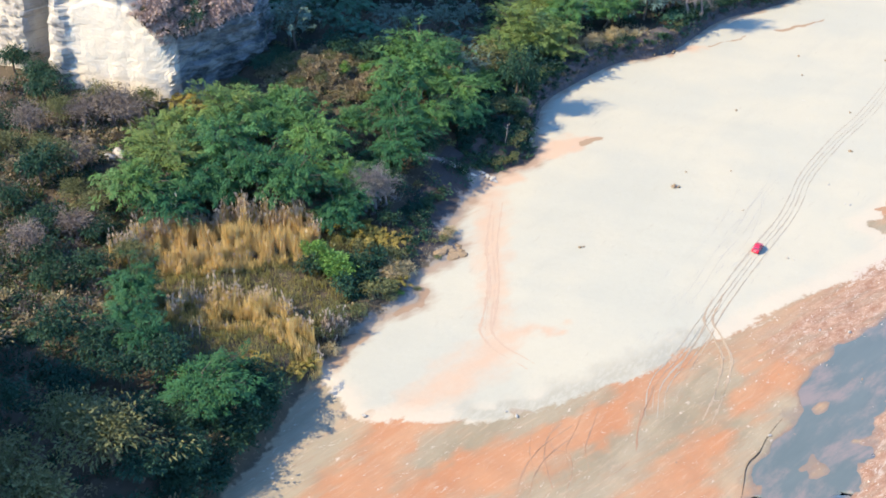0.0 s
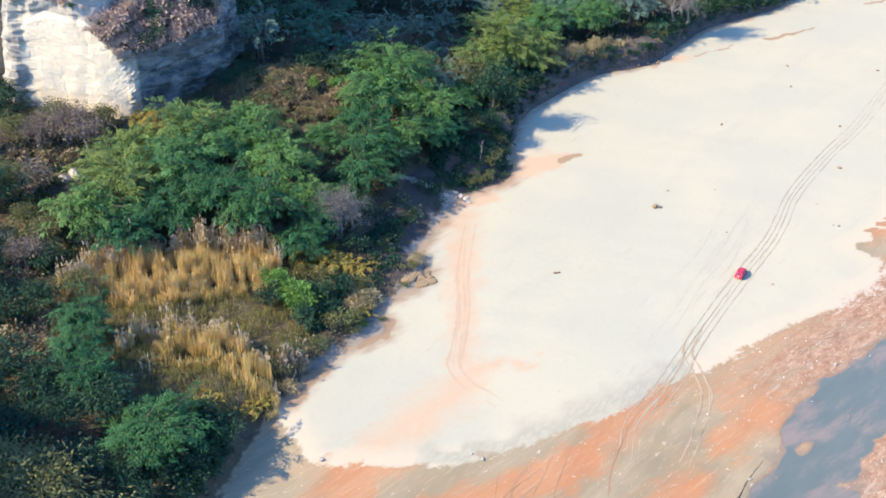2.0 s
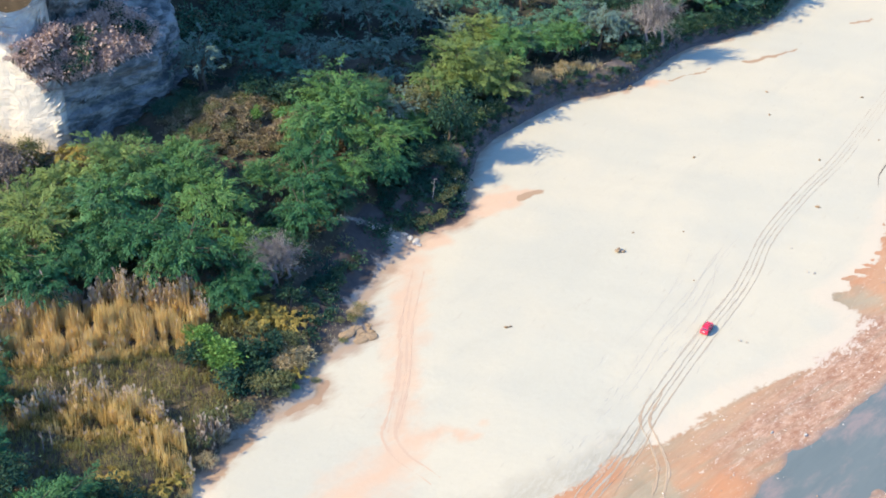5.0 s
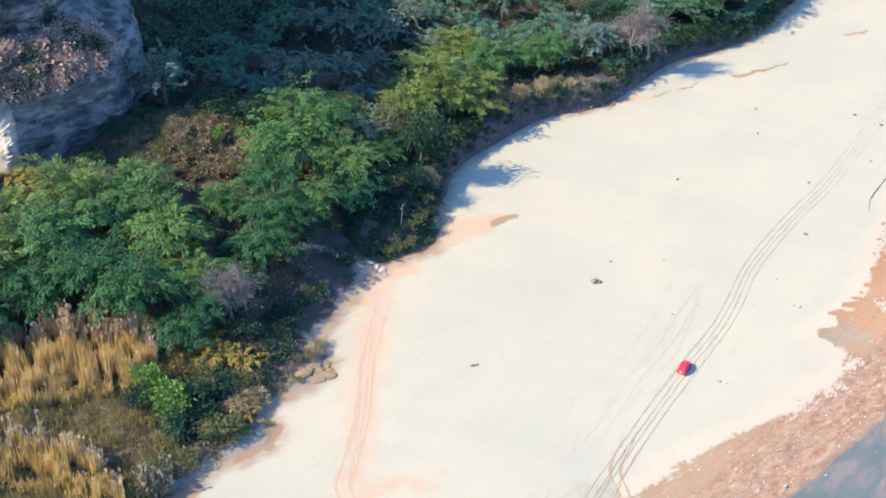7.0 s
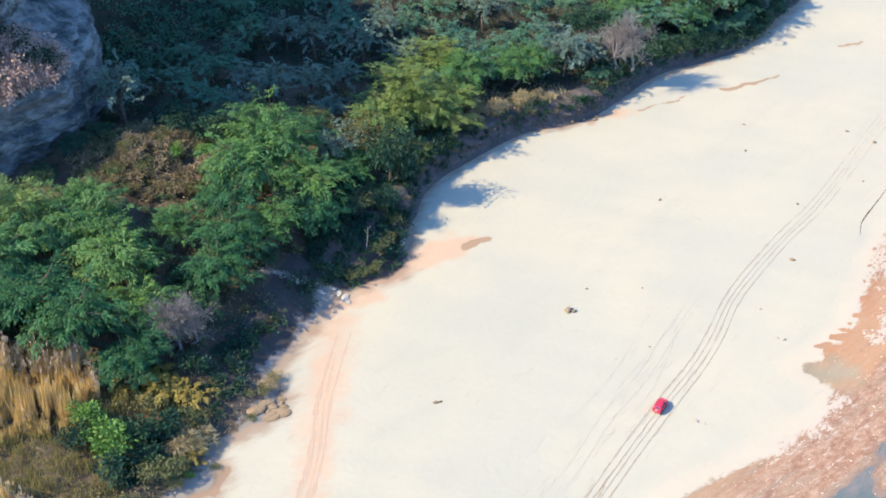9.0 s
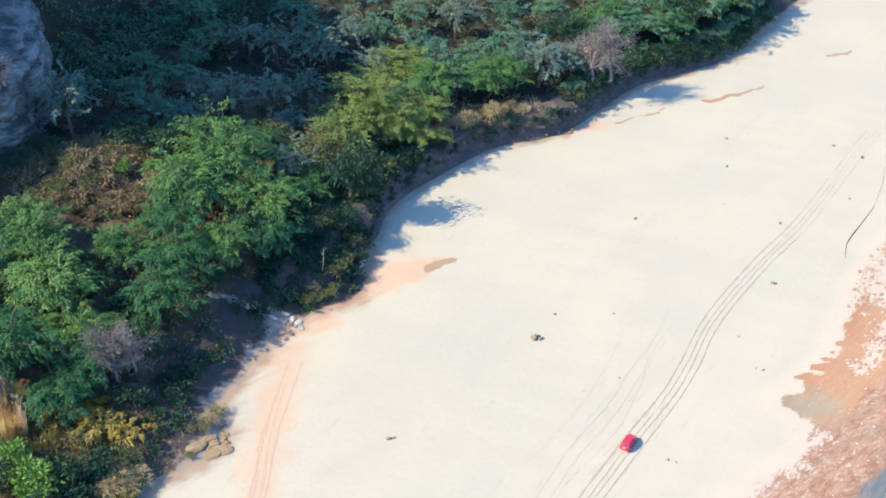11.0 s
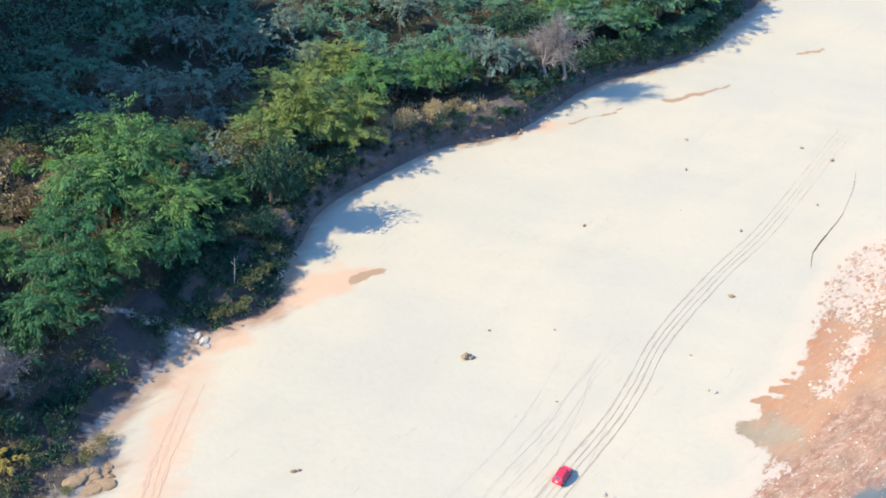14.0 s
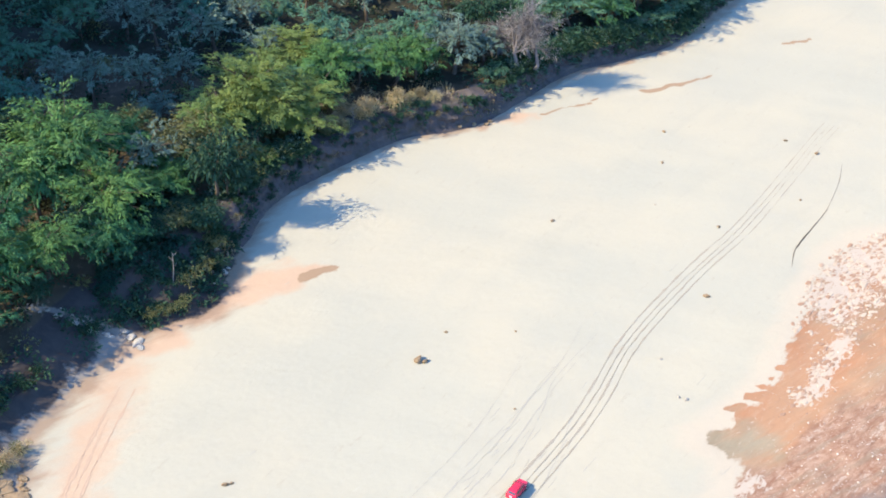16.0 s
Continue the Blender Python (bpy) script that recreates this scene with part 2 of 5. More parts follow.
def rock_material(name, pale, grey, stain, fresh=None):
    """Bedded limestone: bands, streaks that run down, and stains."""
    m = Nodes(name, 0.9, 0.15)
    beds = m.noise(0.55, 6, 0.6, 0.3, at=m.stretched(0.06, 0.06, 1.0))
    thin = m.noise(3.4, 4, 0.6, 0.3, at=m.stretched(0.10, 0.10, 1.0))
    runs = m.noise(0.7, 5, 0.6, 0.2, at=m.stretched(1.0, 1.0, 0.07))
    patch = m.noise(0.16, 5, 0.6)
    c = m.mix(m.step(patch, 0.44, 0.60), pale, grey)
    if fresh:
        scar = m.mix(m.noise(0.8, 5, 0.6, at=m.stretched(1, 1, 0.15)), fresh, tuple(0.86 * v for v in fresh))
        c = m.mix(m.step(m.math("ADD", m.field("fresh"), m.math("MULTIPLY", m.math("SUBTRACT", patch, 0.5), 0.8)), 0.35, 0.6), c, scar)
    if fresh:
        # Dark mix on the wall turned from the sun: shade put into the rock.
        shade_side = m.step(m.math("ADD", m.field("old"), m.math("MULTIPLY", m.math("SUBTRACT", runs, 0.5), 0.9)), 0.35, 0.65)
        c = m.mix(shade_side, c, m.mix(m.step(m.noise(0.7, 6, 0.7, 0.3, at=m.stretched(0.3, 0.3, 1.0)), 0.36, 0.64), (0.045, 0.056, 0.058), (0.210, 0.216, 0.208)))
    kept = c
    c = m.mix(m.math("MULTIPLY", m.step(beds, 0.52, 0.70), 0.55), c, stain)
    c = m.mix(m.math("MULTIPLY", m.step(thin, 0.56, 0.70), 0.35), c, stain)
    pale_runs = m.math("MULTIPLY", m.step(runs, 0.52, 0.72), 0.35)
    if fresh:
        pale_runs = m.math("MULTIPLY", pale_runs, m.math("SUBTRACT", 1.0, m.math("MULTIPLY", shade_side, 0.7)))
    c = m.mix(pale_runs, c, pale)
    crumb = m.noise(2.2, 7, 0.65)
    c = m.mix(m.math("MULTIPLY", m.step(crumb, 0.58, 0.75), 0.4), c, stain)
    height = m.math("ADD", m.math("MULTIPLY", thin, 0.5), crumb)
    if fresh:
        c = m.mix(m.math("MULTIPLY", m.step(m.field("fresh"), 0.4, 0.8), 0.8), c, kept)
    return m.colour(c).bump(height, 0.9, 0.22).mat


def bank_soil():
    """Raw earth of the cut bank, shade put into its violet dark tone: layers, runs and random patches."""
    m = Nodes("cut_bank_earth", 0.95, 0.1)
    runs = m.noise(1.2, 6, 0.65, 0.4, at=m.stretched(1, 1, 0.22))
    beds = m.noise(1.1, 5, 0.6, 0.3, at=m.stretched(0.12, 0.12, 1.0))
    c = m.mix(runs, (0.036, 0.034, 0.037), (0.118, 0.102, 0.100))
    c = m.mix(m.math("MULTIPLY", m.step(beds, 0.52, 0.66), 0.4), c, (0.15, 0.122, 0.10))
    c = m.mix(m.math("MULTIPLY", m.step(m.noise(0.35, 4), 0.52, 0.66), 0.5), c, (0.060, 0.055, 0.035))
    return m.colour(c).bump(m.math("ADD", runs, m.noise(4.0, 5)), 0.8, 0.15).mat


BANK_SOIL = bank_soil()
GROUND = sand_ground()
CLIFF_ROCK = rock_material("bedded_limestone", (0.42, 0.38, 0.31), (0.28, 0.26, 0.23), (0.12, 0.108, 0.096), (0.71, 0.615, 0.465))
STONE = rock_material("pale_stone", (0.38, 0.35, 0.30), (0.30, 0.27, 0.235), (0.20, 0.165, 0.13))
BROWN_STONE = rock_material("brown_stone", (0.245, 0.178, 0.108), (0.180, 0.130, 0.080), (0.110, 0.078, 0.052))


def track_material(name, a, b):
    m = Nodes(name, 0.95, 0.1)
    return m.colour(m.mix(m.noise(1.1, 5, 0.6), a, b)).mat


RUT = track_material("driven_sand", (0.255, 0.216, 0.158), (0.350, 0.320, 0.256))
RUT_FAINT = track_material("old_driven_sand", (0.310, 0.290, 0.238), (0.352, 0.335, 0.283))
RUT_DAMP = track_material("driven_damp_silt", (0.215, 0.129, 0.077), (0.344, 0.215, 0.138))
RUT_PALE = track_material("driven_pale_silt", (0.262, 0.195, 0.128), (0.350, 0.280, 0.198))
RUT_TAN = track_material("driven_tinted_sand", (0.362, 0.258, 0.180), (0.402, 0.305, 0.222))
CUT = track_material("freshly_cut_damp_sand", (0.07, 0.055, 0.045), (0.16, 0.13, 0.10))


def water_material():
    m = Nodes("shallow_muddy_water", 0.22, 0.35)
    deep = m.mix(m.noise(0.35, 6, 0.65, 0.2, at=m.stretched(0.22, 1, 1, 44)), (0.082, 0.104, 0.100), (0.135, 0.150, 0.138))
    shoal = m.step(m.noise(0.22, 6, 0.65, 0.25, at=m.stretched(0.35, 1, 1, 44)), 0.46, 0.66)
    m.colour(m.mix(m.math("MULTIPLY", shoal, 0.75), deep, (0.23, 0.175, 0.150)))
    return m.bump(m.noise(2.5, 4, 0.6), 0.10, 0.05).mat


WATER = water_material()


def plain(name, colour, rough, metal=0.0, gloss=0.5):
    m = Nodes(name, rough, gloss)
    m.shader.inputs["Metallic"].default_value = metal
    grime = m.noise(9.0, 4)
    m.colour(m.mix(m.math("MULTIPLY", grime, 0.25), colour, tuple(0.7 * c + 0.06 for c in colour)))
    return m.mat


CAR_RED = plain("red_car_paint", (0.60, 0.012, 0.050), 0.3, 0.0, 0.6)
CAR_GLASS = plain("dark_car_glass", (0.03, 0.03, 0.035), 0.05, 0.0, 0.8)
CAR_BLACK = plain("black_plastic", (0.03, 0.03, 0.03), 0.6)
RUBBER = plain("dusty_tyre_rubber", (0.05, 0.045, 0.04), 0.85)
ALLOY = plain("grey_alloy", (0.45, 0.45, 0.46), 0.35, 0.8)
PLATE = plain("white_number_plate", (0.75, 0.75, 0.72), 0.4)
LAMP_RED = plain("red_lamp_glass", (0.45, 0.01, 0.01), 0.15)
LAMP_CLEAR = plain("clear_lamp_glass", (0.75, 0.75, 0.75), 0.1)


# ---- shapes ----
def mesh_object(name, verts, faces, material, parent=None, label="", smooth=False):
    """One mesh object from arrays of corners and faces (all faces with as many corners)."""
    verts, faces = np.asarray(verts, float), np.asarray(faces, int)
    me = bpy.data.meshes.new(name)
    me.vertices.add(len(verts))
    me.vertices.foreach_set("co", verts.ravel())
    k = faces.shape[1]
    me.loops.add(faces.size)
    me.loops.foreach_set("vertex_index", faces.ravel())
    me.polygons.add(len(faces))
    me.polygons.foreach_set("loop_start", np.arange(len(faces)) * k)
    me.polygons.foreach_set("loop_total", np.full(len(faces), k))
    me.polygons.foreach_set("use_smooth", np.full(len(faces), smooth))
    me.update(calc_edges=True)
    me.validate()
    me.materials.append(material)
    ob = new(name, me)
    ob.parent = parent
    if label:
        ob["label"] = label
    return ob


def store(ob, name, values):
    """Keep a number for each corner of a mesh, for its material."""
    ob.data.attributes.new(name, "FLOAT", "POINT").data.foreach_set("value", np.asarray(values, np.float32))


def part(name, bm, material, parent=None, label="", smooth=False):
    """Link a bmesh as one mesh object, under a thing or a part."""
    me = bpy.data.meshes.new(name)
    for f in bm.faces:
        f.smooth = smooth
    bm.to_mesh(me)
    bm.free()
    me.materials.append(material)
    ob = new(name, me)
    ob.parent = parent
    if label:
        ob["label"] = label
    return ob


def smooth_step(a, b, v):
    t = np.clip((np.asarray(v, float) - a) / (b - a), 0, 1)
    return t * t * (3 - 2 * t)


def curve_through(points, pace, most=400):
    """Places at even steps along a smooth curve through the points, at most so many from one to the next."""
    p = np.asarray(points, float)
    q = np.vstack([2 * p[0] - p[1], p, 2 * p[-1] - p[-2]])
    out = []
    for i in range(1, len(q) - 2):
        n = min(most, max(2, int(np.linalg.norm(q[i + 1] - q[i]) / pace)))
        t = np.linspace(0, 1, n, endpoint=False)[:, None]
        a, b, c, d = q[i - 1], q[i], q[i + 1], q[i + 2]
        out.append(0.5 * (2 * b + (c - a) * t + (2 * a - 5 * b + 4 * c - d) * t ** 2 + (3 * b - a - 3 * c + d) * t ** 3))
    return np.vstack([*out, p[-1:]])


def beside(xy, line):
    """Signed distance of places from a line of points: plus to its left."""
    best, sign = np.full(len(xy), 1e9), np.ones(len(xy))
    for a, b in zip(line[:-1], line[1:]):
        d = b - a
        t = np.clip(((xy - a) @ d) / (d @ d), 0, 1)
        off = xy - a - t[:, None] * d
        far = np.hypot(off[:, 0], off[:, 1])
        near = far < best - 1e-9
        best = np.where(near, far, best)
        sign = np.where(near, np.where(d[0] * off[:, 1] - d[1] * off[:, 0] >= 0, 1.0, -1.0), sign)
    return best * sign


def lattice(rows, columns):
    """The four-cornered faces of a sheet of rows x columns corners."""
    i = np.arange((rows - 1) * columns).reshape(rows - 1, columns)[:, :-1].ravel()
    return np.stack([i, i + 1, i + columns + 1, i + columns], 1)


def rough(x, y, size, seed, octaves=3):
    """Soft random relief between about -1 and 1."""
    rng, out = np.random.default_rng(seed), 0.0
    for o in range(octaves):
        for _ in range(5):
            a, ph = rng.uniform(0, 2 * math.pi, 2)
            k = 2 * math.pi / size * 2 ** o * rng.uniform(0.7, 1.3)
            out = out + np.sin(k * (x * math.cos(a) + y * math.sin(a)) + ph) * 0.5 ** o / 3
    return out


# ---- the lie of the land ----
BANK = curve_through([(-60, 20), (-40, 70), (-25, 98.5), (-21, 106), (-16.6, 121), (-10.8, 132), (-6.5, 135.7), (-2.6, 139.5),
                      (-4.2, 145), (1.8, 150.5), (2.2, 155), (1.2, 160), (5.4, 171), (8.2, 176.7), (15.8, 182.6), (16.5, 192),
                      (17.3, 202), (20, 209), (27, 218), (35.5, 227), (47, 233), (61.5, 252), (73, 260), (84, 269), (95.6, 287),
                      (120, 320), (200, 420), (500, 800), (1500, 2500)], 1.5, 9)
WET = curve_through([(-120, 100), (-40, 116), (-20, 121), (-14.5, 118), (-10.5, 112.5), (-5, 112.2), (-1, 112.3), (9, 113.3), (21.4, 119.5), (30.5, 124.6), (34.4, 129.2),
                     (42.2, 132.9), (52.3, 141), (61, 146.7), (71.3, 155.4), (73.4, 161), (70, 163.4), (76.4, 169.2), (82.9, 179.6),
                     (88.8, 192.5), (97.6, 203.5), (112, 212), (150, 250), (400, 600), (1400, 2400)], 2.0, 6)
SHORE = curve_through([(0, -100), (30, 80), (36.7, 101.2), (40.3, 108), (45.4, 114.8), (51, 125.6), (58.3, 132.3), (66, 139),
                       (76.3, 150.2), (84.2, 160.4), (89, 163), (110, 178), (160, 240), (420, 590), (1420, 2380)], 2.0, 6)
FAR_SHORE = curve_through([(12, -100), (46, 80), (51.9, 101.8), (55, 108.8), (58.7, 115.4), (68, 126), (84, 140), (100, 153),
                           (125, 172), (180, 232), (440, 580), (1440, 2370)], 2.0, 6)
CLIFF = curve_through([(-190, 225), (-130, 212), (-100, 203), (-84, 196), (-76, 190.5), (-69, 187.8), (-60, 186.3), (-52, 185.4),
                       (-46.6, 186.2), (-40.6, 190.8), (-36.8, 197), (-34.6, 203), (-35.4, 213), (-37, 224), (-34, 235), (-26, 250), (-10, 268),
                       (15, 288), (45, 312), (80, 345), (160, 440), (400, 760), (1300, 2400)], 2.0, 8)
BANK_Y = [60, 100, 120, 133, 143, 152, 161, 172, 183, 194, 203, 232, 250, 270, 400]
BANK_HIGH = [4.5, 4.2, 2.8, 1.4, 1.3, 1.3, 2.3, 2.8, 4.0, 4.4, 4.0, 3.6, 3.0, 3.0, 3.0]
BANK_WIDE = [7, 7, 5, 6, 6.5, 6.5, 6.5, 9, 9, 6, 3.4, 3.2, 3.4, 4.0, 4.0]


def land_height(x, y):
    """Height of the ground, and what else the ground's material needs to know."""
    x, y = np.atleast_1d(np.asarray(x, float)), np.atleast_1d(np.asarray(y, float))
    xy = np.stack([x, y], 1)
    d = beside(xy, BANK) + 0.3 * rough(x, y, 5.0, 3) * smooth_step(150, 190, y) + 0.35 * rough(x, y, 3.0, 4) + 0.1 * rough(x, y, 1.9, 14, 1) * smooth_step(165, 185, y)
    wet, near, far = -beside(xy, WET), -beside(xy, SHORE) + 0.3 * rough(x, y, 6, 15), beside(xy, FAR_SHORE) + 0.9 * rough(x, y, 6, 16)
    inside = beside(xy, CLIFF)
    high, wide = np.interp(y, BANK_Y, BANK_HIGH), np.interp(y, BANK_Y, BANK_WIDE)
    z = 0.10 * rough(x, y, 26, 5) * smooth_step(0, 6, -d)
    z = z - 0.28 * smooth_step(-2.0, 4.0, wet) + 0.05 * rough(x, y, 7, 6) * smooth_step(0, 6, wet)
    stream = np.minimum(near, far)
    u, v = 0.77 * x + 0.64 * y, 0.77 * y - 0.64 * x
    shoal = 0.09 * rough(u * 0.45, v, 8, 12) + 0.10 * rough(u * 0.5, v, 22, 13) + 0.225 * np.exp(-((x - 48) / 2.4) ** 2 - ((y - 106.5) / 3.6) ** 2)
    shoal = shoal - 0.22 * np.exp(-((x - 49) / 1.8) ** 2 - ((y - 120) / 2.2) ** 2) - 0.2 * np.exp(-((x - 54) / 2.0) ** 2 - ((y - 120) / 2.0) ** 2) + 0.10 * np.exp(-((x - 50.9) / 1.2) ** 2 - ((y - 117.4) / 1.5) ** 2) + 0.15 * np.exp(-((x - 51.8) / 2.6) ** 2 - ((y - 110) / 3.4) ** 2)
    z = z + (-0.30 + shoal) * smooth_step(-0.5, 2.0, stream)
    rise = high * smooth_step(0, 1, d / wide) * (0.92 + 0.10 * rough(x, y, 9, 7))
    inland = np.clip(d - wide, 0, None)
    z = z + rise + 0.085 * np.minimum(inland, 70) + 0.35 * rough(x, y, 11, 8) * smooth_step(0, 8, inland)
    z = z + 3.4 * np.exp(-((x + 26) / 15) ** 2 - ((y - 198) / 9) ** 2)
    gentle = 1 + 1.2 * smooth_step(222, 245, y)
    hill = smooth_step(10 - 8 * smooth_step(222, 245, y), 20, inside / gentle) * (36 - 2 * smooth_step(222, 245, y)) + np.clip(inside - 9, 0, 60) * (0.75 - 0.1 * smooth_step(222, 245, y))
    z = z + hill + 1.2 * rough(x, y, 14, 9) * smooth_step(10, 20, inside)
    spur = 29.0 * np.exp(-(np.clip(x + 66, 0, None) / 5) ** 2 - ((y - 78) / 34) ** 4)
    z = z + spur
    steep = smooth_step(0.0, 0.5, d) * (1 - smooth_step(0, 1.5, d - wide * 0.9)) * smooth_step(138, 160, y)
    return z, d, wet, near, stream, inside, steep


TABLE_X, TABLE_Y = np.arange(-125, 126, 1.0), np.arange(60, 301, 1.0)
TABLE = [v.reshape(len(TABLE_Y), len(TABLE_X)) for v in land_height(*(v.ravel() for v in np.meshgrid(TABLE_X, TABLE_Y)))]


def table_at(x, y, which):
    """A value of land_height() read from the table; 0: height, 1: way in from the bank, 5: way in from the cliff."""
    i, j = (x - TABLE_X[0]), (y - TABLE_Y[0])
    a, b = int(i), int(j)
    u, v, t = i - a, j - b, TABLE[which]
    return float((t[b, a] * (1 - u) + t[b, a + 1] * u) * (1 - v) + (t[b + 1, a] * (1 - u) + t[b + 1, a + 1] * u) * v)


def ground_at(x, y):
    return table_at(x, y, 0)


def capsule(x, y, a, b, r):
    """1 on the stretch from a to b, falling to 0 at the distance r."""
    a, b = np.array(a, float), np.array(b, float)
    d = b - a
    t = np.clip(((x - a[0]) * d[0] + (y - a[1]) * d[1]) / max(d @ d, 1e-6), 0, 1)
    return np.clip(1 - np.hypot(x - a[0] - t * d[0], y - a[1] - t * d[1]) / r, 0, 1)


def build_ground():
    xs = np.r_[-2500, -1200, -600, -350, -220, -150, np.arange(-120, -60, 2.0), np.arange(-60, 112, 0.68), np.arange(112, 150, 2.0), 170, 220, 350, 600, 1200, 2500]
    ys = np.r_[-2500, -1200, -500, -200, -100, -40, np.arange(0, 88, 4.0), np.arange(88, 272, 0.68), np.arange(272, 330, 2.0), 360, 420, 600, 1200, 2500, 4000]
    gx, gy = (v.ravel() for v in np.meshgrid(xs, ys))
    z, d, wet, near, stream, inside, steep = land_height(gx, gy)
    ob = mesh_object("ground", np.stack([gx, gy, z], 1), lattice(len(ys), len(xs)), GROUND, smooth=True)
    stain = np.zeros(len(gx))
    wx, wy = gx + 0.7 * rough(gx, gy, 6, 31), gy + 0.9 * rough(gx, gy, 6, 32)
    for a, b, r in [((7.6, 172), (7.6, 150), 5.2), ((7.6, 150), (8, 131), 4.6), ((8, 130.6), (12.5, 132), 3.4), ((12, 132), (17.5, 132.8), 2.0), ((8, 128), (0, 118), 6.6), ((0, 118), (-4, 115), 5.0),
                    ((-3, 114), (-7, 113), 3.0), ((14, 183.5), (23, 189.5), 4.6), ((20, 188), (28, 192), 2.0),
                    ((42, 231), (54, 236), 3.0), ((60, 250), (75, 262), 2.5), ((8.5, 174), (12, 176), 3.0), ((9, 175), (16.5, 184), 2.6)]:
        stain = np.maximum(stain, capsule(wx, wy, a, b, r) * (0.84 if a[1] < 174 else 1.05))
    stain = stain + 0.45 * capsule(wx, wy, (14, 183), (24, 190), 3.4) * (stain > 0)
    pale = np.maximum(capsule(wx, wy, (2.6, 161.5), (6.0, 175.0), 3.2), capsule(gx, gy + 0.3 * np.sin(gx), (-5, 176.6), (7.5, 177.2), 0.65))
    pale = np.maximum(pale, 0.9 * np.maximum(capsule(wx, wy, (25, 224.5), (36, 231.5), 3.0), capsule(wx, wy, (36, 231.5), (48, 239), 2.6)))
    pale = np.maximum(pale, np.maximum(capsule(wx, wy, (-56, 167), (-54, 170), 2.6), capsule(wx, wy, (-59.5, 158), (-58.5, 159.5), 2.0)))
    for a, b, r in [((-12, 130.5), (-4, 139.5), 2.6), ((-4.6, 142), (0.6, 150.5), 2.8), ((0.6, 150.5), (0.4, 160), 2.6)]:
        pale = np.maximum(pale, 0.85 * capsule(wx, wy, a, b, r))
    # small tongues of wet silt along the edge of the inlet
    rng = np.random.default_rng(19)
    for f in np.sort(rng.random(15)):
        x0, y0 = 71 + 15.5 * f ** 1.1 + rng.uniform(-0.4, 0.4), 163.6 + 17.5 * f
        tongue = capsule(gx, gy + 0.25 * np.sin(1.7 * gx + 9 * f), (x0 - rng.uniform(0.2, 2.2), y0 + rng.uniform(-0.3, 0.5)), (x0 + 1.6, y0), rng.uniform(0.35, 0.85))
        wet = np.where(tongue > 0, np.maximum(wet, 3.2 * tongue - 1.2), wet)
    puddle = np.zeros(len(gx))
    for a, b, r in [((25.4, 189.6), (28.6, 192), 2.0), ((74.4, 246.9), (80.5, 249.9), 1.5), ((80.5, 249.9), (87, 254.4), 0.9), ((56.5, 236.6), (66.5, 243), 0.62), ((103, 269.5), (110, 273), 0.9), ((-3.2, 138), (-2.6, 141), 1.8), ((-6.6, 135.2), (-3.4, 138.4), 1.5), ((-18, 118.5), (-14.6, 124.5), 4.6), ((-14.6, 124.5), (-11.6, 130.5), 3.2),
                    ((10, 114.2), (12, 114.4), 1.5), ((-9.5, 112.5), (-8.5, 113.5), 1.5)]:
        puddle = np.maximum(puddle, capsule(0.5 * gx + 0.5 * wx, 0.5 * gy + 0.5 * wy, a, b, r * 0.9))
    gravel = smooth_step(-14, -2, near) * smooth_step(118, 140, gy) + smooth_step(-3, -0.5, -beside(np.stack([gx, gy], 1), FAR_SHORE))
    gravel = gravel - 1.2 * capsule(wx, wy, (75, 164.5), (86, 181), 5.0) + 0.8 * capsule(wx, wy, (91, 188), (99, 201), 6.0)
    band = np.full(len(gx), 0.5)
    for a, b, r in [((-12.8, 98), (-4, 110.6), 5), ((-4.9, 99), (5.3, 104.4), 4), ((5.3, 104.4), (20.9, 113.4), 4.5), ((20.9, 113.4), (33.1, 125.6), 5), ((27.8, 100), (36, 109), 4.5),
                    ((41.4, 116.9), (47.8, 125.4), 4), ((78, 168.5), (87, 181.5), 5)]:
        band -= 0.55 * capsule(wx, wy, a, b, r) ** 0.5
    for a, b, r in [((-5, 102), (0.4, 107.6), 2.5), ((0.4, 107.6), (13.6, 114.6), 4), ((13.6, 114.6), (22.8, 118.4), 2.5), ((12.7, 98), (38.1, 123.8), 4.5), ((35.2, 104), (45.7, 118.3), 3),
                    ((-24, 96), (-13, 108), 6), ((-19, 110), (-14.5, 118), 4), ((70, 162), (75, 164.5), 3.5)]:
        band += 0.6 * capsule(wx, wy, a, b, r) ** 0.5
    bar = np.maximum(capsule(wx, wy, (90, 190), (105, 209), 6.0), 0.9 * capsule(0.6 * gx + 0.4 * wx, 0.6 * gy + 0.4 * wy, (82.5, 171), (90.5, 183), 1.7))
    bar = np.maximum(bar, 0.75 * capsule(wx, wy, (62, 147.5), (74, 158), 2.4))
    ash = np.zeros(len(gx))
    for a, b, r in [((4, 113.6), (13, 115.5), 3.2), ((13, 115.5), (21, 120.5), 4.6), ((21, 120.5), (31, 127), 4.6), ((31, 127), (37, 132), 3.4)]:
        ash = np.maximum(ash, 1.25 * capsule(wx, wy, a, b, r))
    ash = np.maximum(ash, 1.6 * capsule(gx, gy, (8.6, 115.6), (10.2, 115.9), 1.8))
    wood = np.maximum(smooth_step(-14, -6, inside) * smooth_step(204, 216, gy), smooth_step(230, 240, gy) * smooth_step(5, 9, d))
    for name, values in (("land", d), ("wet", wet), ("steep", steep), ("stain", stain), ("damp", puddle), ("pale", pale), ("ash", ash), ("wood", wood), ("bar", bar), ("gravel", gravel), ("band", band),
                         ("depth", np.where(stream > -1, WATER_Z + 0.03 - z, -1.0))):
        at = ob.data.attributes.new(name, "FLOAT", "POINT")
